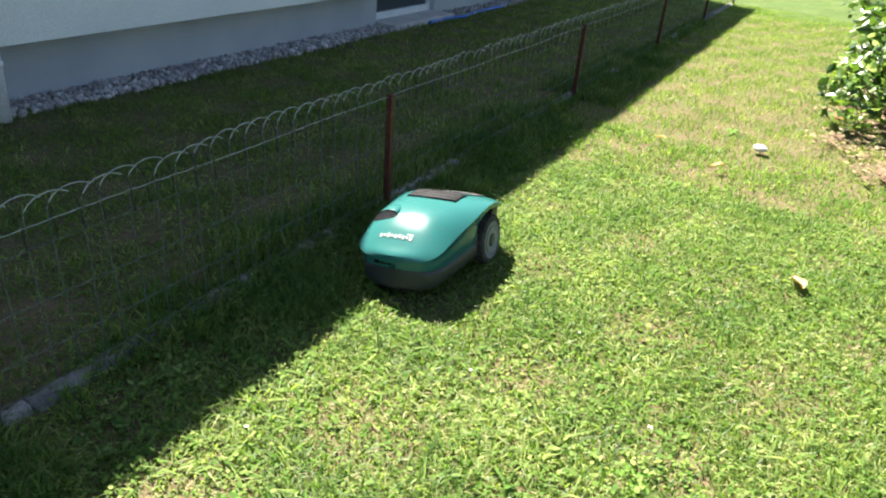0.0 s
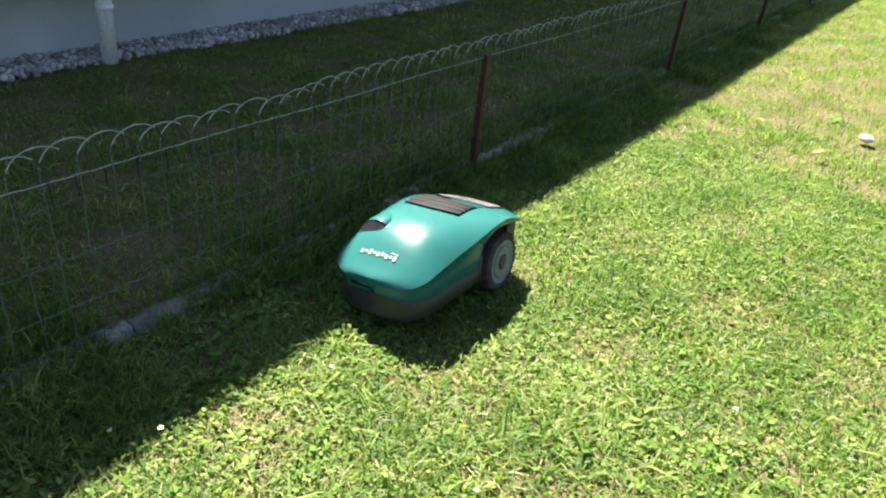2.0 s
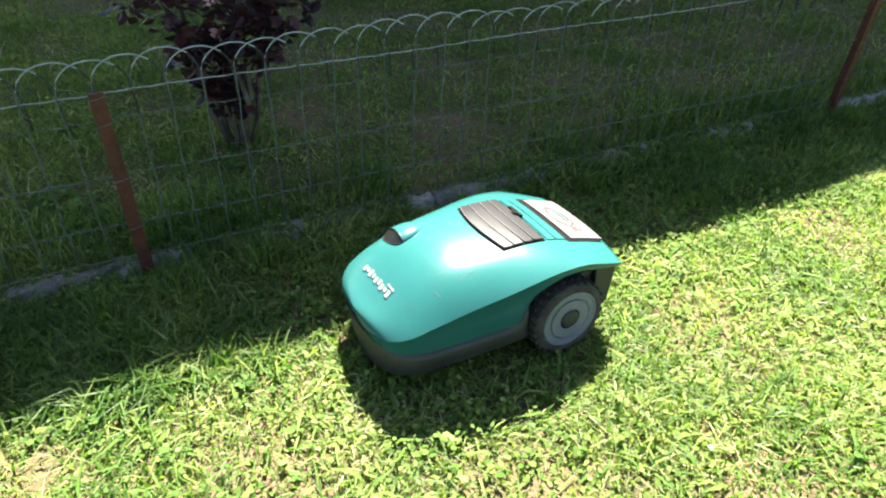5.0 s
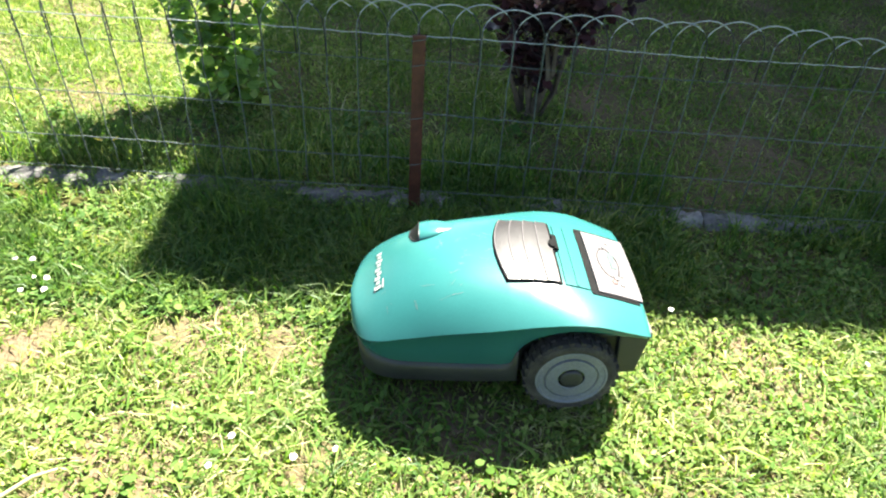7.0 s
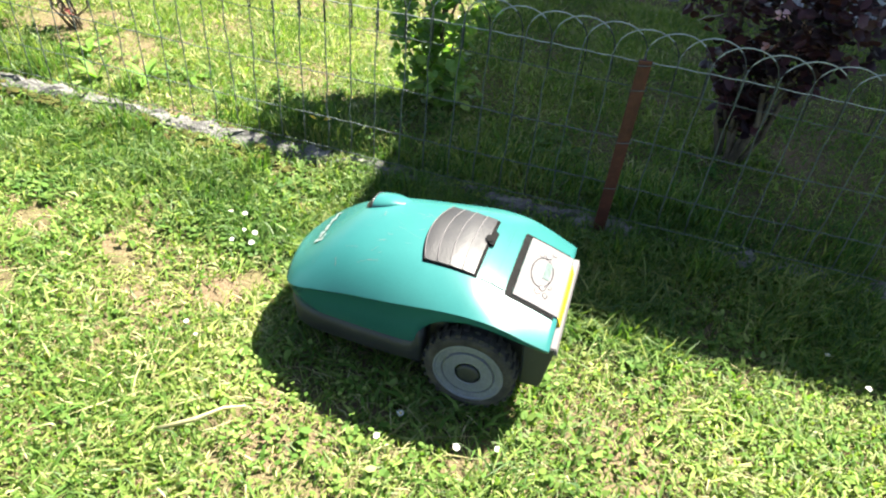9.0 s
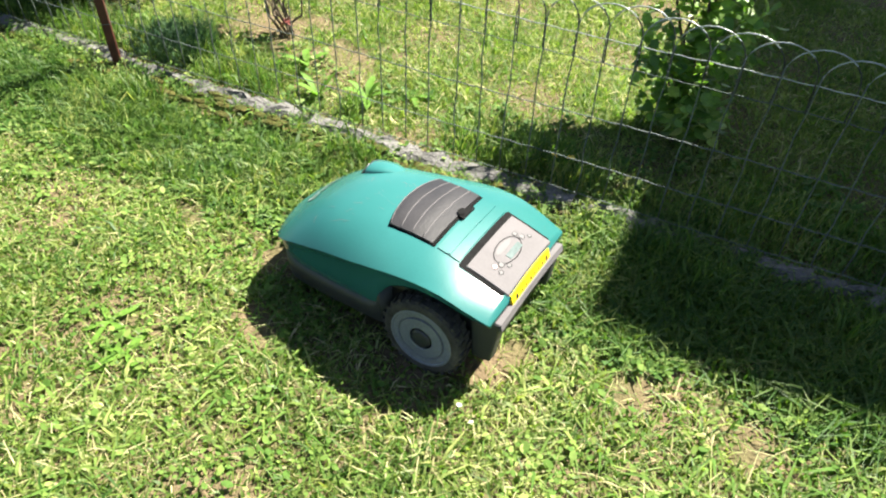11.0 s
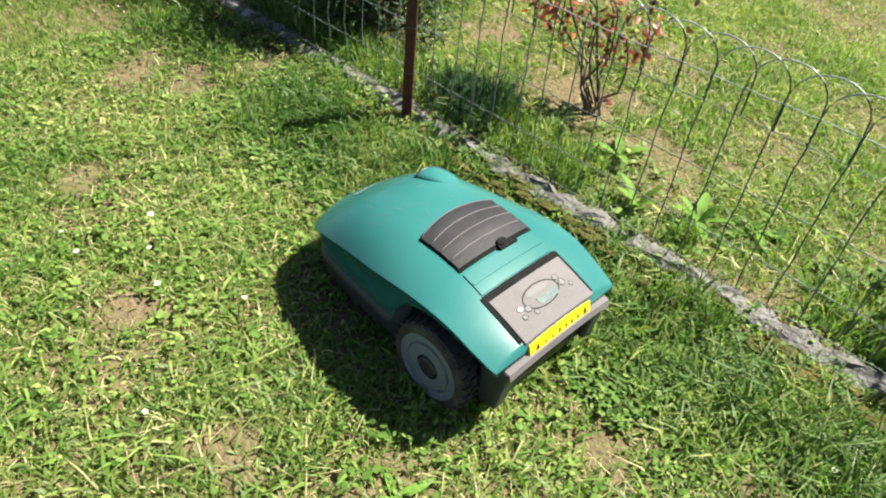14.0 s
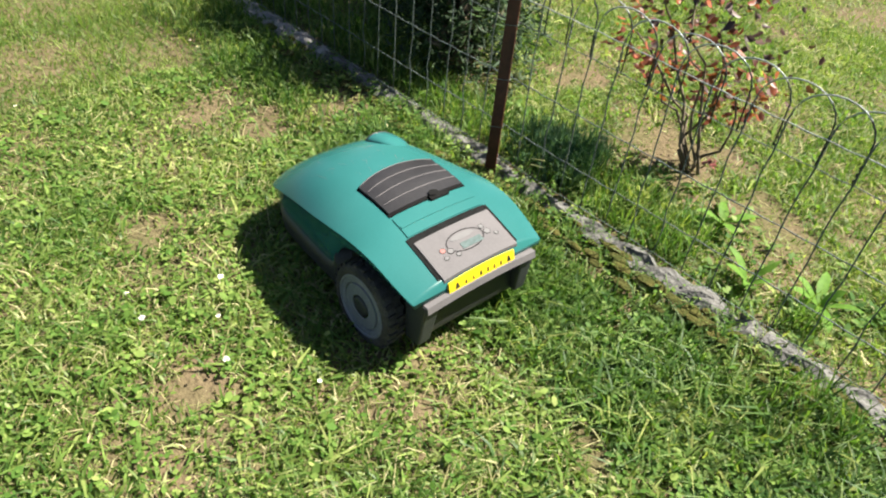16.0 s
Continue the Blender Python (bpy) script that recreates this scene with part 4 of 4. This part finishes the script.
def shrub(name, seed, base, centres, radii, count, size, leaf_mat, label, category, stem_r=0.012, aspect=0.6, extra=None):
    rng = np.random.default_rng(seed)
    s = empty(name, pose(*base))
    rel = [(c[0] - base[0], c[1] - base[1], c[2] - base[2]) for c in centres]
    for tip in rel:
        child("branch", mesh_of("branch", *limbs(rng, (0, 0, -0.03), [tip], stem_r), BARK, True), s)
    child("foliage", soup("foliage", leaf_cloud(rng, rel, radii, count, size, aspect), 7, CLOUD_F, leaf_mat), s)
    if extra:
        extra(s, rng)
    tagged(s, label, category)
    return s


def flower(rng, x, y, z, r, petals, mat_p, name, label, stem=True):
    f = empty(name, pose(x, y, float(wave(x, y)), rng.uniform(-18, 18), rng.uniform(-18, 18), rng.uniform(0, 360)))
    V, F = [], []
    for k in range(petals):
        a = 2 * math.pi * k / petals
        da = math.pi / petals * 0.85
        o = len(V)
        up = rng.uniform(-0.1, 0.25) * r
        V += [(r * 0.15 * math.cos(a), r * 0.15 * math.sin(a), z), (r * 0.75 * math.cos(a - da), r * 0.75 * math.sin(a - da), z + up), (r * math.cos(a), r * math.sin(a), z + up), (r * 0.75 * math.cos(a + da), r * 0.75 * math.sin(a + da), z + up)]
        F.append((o, o + 1, o + 2, o + 3))
    child("petals", mesh_of("petals", V, F, mat_p), f)
    bm = bmesh.new()
    bmesh.ops.create_uvsphere(bm, u_segments=8, v_segments=5, radius=r * 0.3, matrix=Matrix.Translation((0, 0, z + r * 0.05)) @ Matrix.Diagonal((1, 1, 0.6, 1)))
    part("centre", bm, YELLOW, f, smooth=True)
    child("stem", mesh_of("stem", *tube([(0, 0, -0.01), (0.002, 0.001, z * 0.5), (0, 0, z)], 0.0009, 5), DOCK), f)
    tagged(f, label, "flower", name + "s in the grass")


def dock_plant(rng, x, y, leaves, length, label, material=None, name="dock_plant", upright=0.6):
    d = empty(name, pose(x, y, float(wave(x, y)), 0, 0, rng.uniform(0, 360)))
    for k in range(leaves):
        a = 2 * math.pi * k / leaves + rng.uniform(-0.4, 0.4)
        L, W = length * rng.uniform(0.7, 1.2), length * rng.uniform(0.08, 0.13)
        el = upright * rng.uniform(0.6, 1.4)
        V, F = [], []
        n = 7
        for i in range(n + 1):
            u = i / n
            w = W * math.sin(math.pi * min(0.04 + u * 0.97, 1.0)) ** 0.7
            ra = L * u * math.cos(el)
            z = 0.01 + L * (math.sin(el) * u - 0.38 * u * u * math.cos(el))
            wob = 0.06 * L * math.sin(u * 7 + k)
            for s in (-1, 0, 1):
                V.append((ra, w * s + wob * 0.3, max(z, 0.004 + 0.01 * u) + (0.0 if s == 0 else 0.22 * w)))
        for i in range(n):
            for j in range(2):
                q = i * 3 + j
                F.append((q, q + 1, q + 4, q + 3))
        child("leaf", mesh_of("leaf", V, F, material or DOCK, True), d, at=pose(0, 0, 0, 0, 0, math.degrees(a)))
    tagged(d, label, "weed", name + "s in the lawn")


def plants():
    # purple-leaved shrub with pale pink blossom, behind the middle post
    def blossoms(s, rng):
        for k in range(9):
            c = rng.uniform((-0.22, -0.32, 0.52), (0.35, 0.05, 1.0))
            child("blossom", soup("blossom", leaf_cloud(rng, [tuple(c)], [0.022], 12, 0.022, 0.8), 7, CLOUD_F, PINK), s)
    b = (0.44, 0.66, 0.0)
    cs = [(0.44 + 0.9 * dx, 0.66 + 0.9 * dy, 0.96 * z) for dx, dy, z in ((-0.10, 0.0, 0.42), (0.10, -0.05, 0.50), (-0.22, 0.05, 0.72), (0.22, -0.1, 0.75), (0.02, -0.12, 0.70), (0.0, 0.1, 0.95), (-0.28, 0.1, 1.05), (0.30, 0.05, 1.05), (0.05, 0.0, 1.25), (-0.02, 0.04, 0.25))]
    shrub("purple_shrub", 2, b, cs, [0.13, 0.13, 0.19, 0.19, 0.17, 0.22, 0.22, 0.22, 0.24, 0.10], 2600, 0.055, PURPLE, "dark purple-leaved shrub with a few pale pink blossoms", "shrub", 0.013, extra=blossoms)
    # light green leafy bush at the border of light and shade
    b = (-0.82, 0.74, 0.0)
    cs = [(-0.82 + 0.75 * dx, 0.72 + dy, z) for dx, dy, z in ((0, 0, 0.12), (0.10, -0.1, 0.15), (-0.08, -0.05, 0.22), (-0.12, -0.08, 0.38), (0.14, -0.04, 0.40), (-0.10, 0.06, 0.60), (0.14, 0.05, 0.62), (0.0, -0.08, 0.78), (-0.20, 0.1, 0.88), (0.20, 0.0, 0.90), (0.0, 0.1, 1.10))]
    shrub("currant_bush", 3, b, cs, [0.13, 0.13, 0.13, 0.15, 0.15, 0.17, 0.17, 0.19, 0.19, 0.19, 0.22], 1500, 0.050, BUSH, "light green leafy currant bush behind the fence", "bush", 0.009, aspect=0.85)
    # red-leaved rose bush on bare soil
    def withered(s, rng):
        cs2 = [(0.02, -0.1, 0.66), (-0.2, -0.12, 0.70), (0.1, 0.0, 0.45), (-0.22, -0.08, 0.5), (0.0, -0.12, 0.74)]
        child("withered_foliage", soup("withered_foliage", leaf_cloud(rng, cs2, [0.15] * 5, 230, 0.036, 0.6), 7, CLOUD_F, DARK_LEAF), s)
        child("red_bud", soup("red_bud", leaf_cloud(rng, [(0.10, -0.16, 0.14)], [0.012], 14, 0.026, 0.8), 7, CLOUD_F, RED_BUTTON), s)
    b = (-2.58, 0.63, 0.0)
    cs = [(-2.70 + dx, 0.60 - 0.6 * dy, z) for dx, dy, z in ((-0.10, 0, 0.30), (0.10, -0.1, 0.24), (-0.20, 0.08, 0.40), (0.05, 0.1, 0.42), (0.20, -0.05, 0.36), (-0.05, 0.12, 0.55), (-0.15, 0.2, 0.66), (0.12, 0.2, 0.62))]
    shrub("rose_bush", 5, b, cs, [0.11, 0.10, 0.11, 0.12, 0.11, 0.12, 0.13, 0.12], 430, 0.036, ROSE, "twiggy rose bush with red and orange young leaves", "rose bush", 0.0065, extra=withered)
    # dark conifer further along the fence
    b = (-4.05, 0.78, 0.0)
    cs = [(-4.05 + 0.36 * math.cos(k * 2.4) * (1 - k / 34), 0.78 + 0.30 * math.sin(k * 2.4) * (1 - k / 34), 0.10 + k * 0.05) for k in range(26)]
    shrub("dark_conifer", 6, b, cs, [0.21] * 26, 11000, 0.05, CONIFER, "dense dark green conifer behind the fence", "conifer", 0.03, aspect=0.22)
    b = (-3.66, 0.46, 0.0)
    cs = [(-3.66 + 0.20 * math.cos(k * 2.4) * (1 - k / 26), 0.46 + 0.20 * math.sin(k * 2.4) * (1 - k / 26), 0.08 + k * 0.05) for k in range(18)]
    shrub("dark_conifer", 26, b, cs, [0.18] * 18, 7000, 0.05, CONIFER, "low dark green conifer beside the iron post", "conifer", 0.03, aspect=0.22)
    b = (-5.6, 0.5, 0.0)
    cs = [(-5.6 + 0.32 * math.cos(k * 2.4) * (1 - k / 30), 0.55 + 0.3 * math.sin(k * 2.4) * (1 - k / 30), 0.12 + k * 0.055) for k in range(22)]
    shrub("dark_conifer", 16, b, cs, [0.18] * 22, 6500, 0.05, CONIFER, "dense dark green conifer further along the fence", "conifer", 0.03, aspect=0.22)
    # grey-green tuft behind the post
    rng = np.random.default_rng(8)
    t = empty("lavender_tuft", pose(-2.93, 0.23, 0))
    tb = blades(rng, -0.17, 0.17, -0.13, 0.13, 1500, 0.07, 0.15, 0.004, 0.8)
    child("tuft", soup("tuft", tb, 5, BLADE_F, LAVENDER), t)
    tagged(t, "grey-green lavender-like tuft beside the iron post", "tuft")
    # laurel hedge bush at the edge of the lawn
    b = (7.6, -2.55, 0.0)
    rng = np.random.default_rng(9)
    cs = [(7.6 + dx, -2.55 + dy, z) for dx, dy, z in [(rng.uniform(-1.2, 1.6), rng.uniform(-0.6, 0.40), rng.uniform(0.20, 1.15)) for _ in range(26)]]
    shrub("laurel_bush", 10, b, cs, [0.34] * 26, 5200, 0.12, LAUREL, "glossy laurel bush at the lawn's edge", "bush", 0.02, aspect=0.5)
    rng = np.random.default_rng(12)
    n = 1500
    lit = leaf_cloud(rng, [(6.3, -2.35, 0.015), (7.3, -2.3, 0.015), (8.3, -2.3, 0.015), (5.6, -2.6, 0.015)], [0.5, 0.45, 0.4, 0.4], n, 0.045, 0.6)
    lit[:, :, 2] = np.abs(lit[:, :, 2]) * 0.06 + 0.02
    tagged(new("leaf_litter", soup("leaf_litter", lit, 7, CLOUD_F, LITTER)), "dry leaf litter lying beside the laurel bush", "leaf litter", kind="stuff")


def small_things():
    rng = random.Random(3)
    daisies = [(-1.060, -0.547), (-1.077, -0.425), (-1.024, -0.489), (-1.000, -0.530), (-1.071, -0.493), (-1.121, -0.458), (-0.994, -0.893), (-0.951, -0.924),
               (2.029, -1.689), (2.443, -1.294), (1.266, -0.607), (1.197, -1.229), (0.769, -0.467), (0.695, -0.391), (-2.498, -1.339), (-1.297, -0.324), (-3.174, -1.195), (-2.958, -1.055), (-3.062, -1.208),
               (-4.391, -0.395), (-4.313, -0.396), (-4.306, -1.092), (-2.638, -0.985), (-0.385, -1.034), (-0.116, -0.965), (-0.211, -0.994), (-0.367, -0.953), (-2.839, -1.111), (-3.094, -0.979), (1.959, -1.048), (3.603, -1.362)]
    for x, y in daisies:
        flower(rng, x, y, rng.uniform(0.024, 0.042) + (0.026 if -0.66 < y < -0.2 else 0.008), rng.uniform(0.006, 0.010), 11, PETAL, "daisy", "small white daisy with a yellow centre in the lawn")
    for x, y, z in ((-1.15, 0.13, 0.10), (-1.05, 0.16, 0.10)):
        flower(rng, x, y, z, 0.016, 5, YELLOW, "buttercup", "yellow buttercup beside the concrete edging")
    for x, y, n, L in ((-2.14, 0.20, 5, 0.13), (-1.96, 0.28, 6, 0.14), (-1.81, 0.38, 5, 0.10), (-2.34, 0.40, 4, 0.14), (2.00, -0.47, 6, 0.16), (1.82, -1.70, 6, 0.10), (-2.08, -0.21, 5, 0.12),
                       (-2.56, -0.34, 6, 0.13), (-1.46, -0.39, 5, 0.11), (-1.97, -1.07, 5, 0.10), (-1.85, -1.13, 4, 0.10), (0.35, 0.20, 6, 0.10), (4.46, -1.26, 6, 0.1), (6.03, -1.36, 6, 0.12)):
        dock_plant(rng, x, y, n, L, "broad-leaved green dock plant", upright=0.75 if y > -0.4 and L > 0.12 else 0.25)
    # clumps of seeding grass in the shade
    for k in range(14):
        x, y = rng.uniform(-2.8, 3.6), rng.choice((-0.10, -0.16, 0.16))
        g = empty("grass_clump", pose(x, y, 0))
        r2 = np.random.default_rng(40 + k)
        child("tuft", soup("tuft", blades(r2, -0.05, 0.05, -0.05, 0.05, 70, 0.07, 0.17, 0.0045, 1.1), 5, BLADE_F, BLADE_DEEP), g)
        V = [tube([(0, 0, 0), (0.01, 0.01, 0.15), (0.05 + 0.02 * i, -0.02 * i, 0.27), (0.10 + 0.02 * i, -0.03 * i, 0.29)], [0.001, 0.001, 0.0012, 0.0022], 4) for i in range(2)]
        if k == 3:
            child("seed_stalk", mesh_of("seed_stalk", *merge(V), STRAW), g, "dry bent seed stalk")
        tagged(g, "tall clump of uncut grass with bent seed stalks", "grass clump", "grass clumps along the fence")
    # lying things
    for x, y, s, a, mt, nm, lb in ((3.44, -2.04, 0.075, 20, DEAD, "dead_leaf", "curled brown dead leaf lying on the lawn"), (6.99, -2.14, 0.07, 80, DEAD, "dead_leaf", "curled brown dead leaf lying on the lawn"),
                                   (4.93, -1.42, 0.05, 130, DEAD, "dead_leaf", "curled brown dead leaf lying on the lawn"), (5.28, -0.94, 0.045, 60, DEAD, "dead_leaf", "curled brown dead leaf lying on the lawn")):
        V, F = [], []
        for i in range(7):
            u = i / 6
            w = 0.42 * s * math.sin(math.pi * (0.05 + 0.9 * u))
            for t in (-1, 0, 1):
                V.append((s * (u - 0.5) * 2, w * t, 0.030 + 0.25 * s * (abs(t)) + 0.1 * s * math.sin(u * 5)))
        for i in range(6):
            for j in range(2):
                q = i * 3 + j
                F.append((q, q + 1, q + 4, q + 3))
        ob = new(nm, mesh_of(nm, V, F, mt, True))
        ob.matrix_world = pose(x, y, 0, 4, 6, a)
        tagged(ob, lb, "leaf", "dead leaves on the lawn")
    bm = bmesh.new()
    bmesh.ops.create_icosphere(bm, subdivisions=3, radius=0.05)
    for v in bm.verts:
        v.co = v.co * (1 + 0.25 * noise.noise(v.co * 22))
        v.co.z *= 0.55
    st = part("pale_stone", bm, PALE, None, smooth=True)
    st.matrix_world = pose(5.56, -1.62, 0.03)
    tagged(st, "small pale stone lying in the lawn", "stone")
    pts = [(-0.871, -1.207, 0.022), (-0.794, -1.155, 0.034), (-0.751, -1.109, 0.038), (-0.707, -1.084, 0.036)]
    tagged(new("twig", mesh_of("twig", *tube(pts, [0.006, 0.006, 0.005, 0.003], 6), STRAW, True)), "pale dry twig lying on the lawn", "twig")


# ---- building it ----
HOUSE_LEFT = 0.86
ground_sheet()
lawns()
house()
plants()
small_things()
MOWER, WHEELS = robotic_mower()
wire_fence()
kerb()

# seconds, x, y, z, roll, pitch, heading
MOWER_ROWS = [
    (0, 2.785, -0.501, 0.022, 7.3, -0.2, 183.8),
    (0.5, 2.606, -0.507, 0.022, 7.3, 0.3, 182.3),
    (1, 2.453, -0.507, 0.022, 7.1, 0.5, 182.2),
    (1.5, 2.285, -0.500, 0.021, 7.1, 0.9, 181.6),
    (2, 2.120, -0.496, 0.022, 7.0, 0.3, 183.2),
    (2.5, 1.926, -0.501, 0.022, 7.0, -0.1, 184.4),
    (3, 1.728, -0.508, 0.023, 6.9, -0.2, 185.6),
    (3.5, 1.566, -0.511, 0.023, 6.7, -0.1, 186.5),
    (3.7, 1.476, -0.523, 0.024, 6.5, 0.1, 186.4),
    (5.8, 0.834, -0.554, 0.031, 4.5, 3.8, 182.9),
    (6, 0.772, -0.542, 0.032, 4.3, 4.0, 182.8),
    (6.5, 0.594, -0.560, 0.035, 3.9, 4.5, 183.7),
    (7, 0.433, -0.564, 0.039, 3.0, 4.5, 184.5),
    (7.5, 0.259, -0.589, 0.041, 2.5, 4.4, 184.7),
    (8, 0.100, -0.601, 0.041, 2.0, 4.2, 183.4),
    (8.5, -0.061, -0.611, 0.040, 2.0, 3.9, 181.5),
    (9, -0.224, -0.622, 0.039, 1.9, 4.1, 179.9),
    (9.2, -0.288, -0.620, 0.038, 1.7, 4.3, 179.1),
    (11.3, -1.234, -0.577, 0.037, 2.7, 5.5, 175.5),
    (11.5, -1.296, -0.593, 0.036, 2.7, 5.5, 176.4),
    (12, -1.456, -0.576, 0.036, 2.5, 5.2, 178.7),
    (12.5, -1.612, -0.586, 0.033, 2.3, 4.9, 180.7),
    (13, -1.770, -0.596, 0.031, 1.9, 4.6, 180.6),
    (13.5, -1.932, -0.608, 0.028, 1.5, 4.6, 178.4),
    (14, -2.098, -0.597, 0.026, 1.7, 4.8, 177.2),
    (14.5, -2.251, -0.584, 0.024, 1.9, 5.2, 177.1),
    (15, -2.393, -0.578, 0.025, 2.4, 5.7, 177.8),
    (15.5, -2.553, -0.567, 0.024, 2.1, 5.8, 178.1),
    (16, -2.699, -0.558, 0.024, 2.1, 6.0, 178.2),
]


def motions():
    walk(MOWER, [(t, pose(x, y, z, r, p, h)) for t, x, y, z, r, p, h in MOWER_ROWS])
    ts = [row[0] for row in MOWER_ROWS]
    way = np.concatenate([[0], np.cumsum(np.hypot(np.diff([r[1] for r in MOWER_ROWS]), np.diff([r[2] for r in MOWER_ROWS])))])
    for side, wheel in zip((1, -1), WHEELS):
        rows = []
        for k in range(81):
            t = 0.2 * k
            rows.append((t, pose(0.001, side * HUB_Y, HUB_Z, 0, math.degrees(float(np.interp(t, ts, way)) / WHEEL_RADIUS), 0)))
        walk(wheel, rows)


motions()
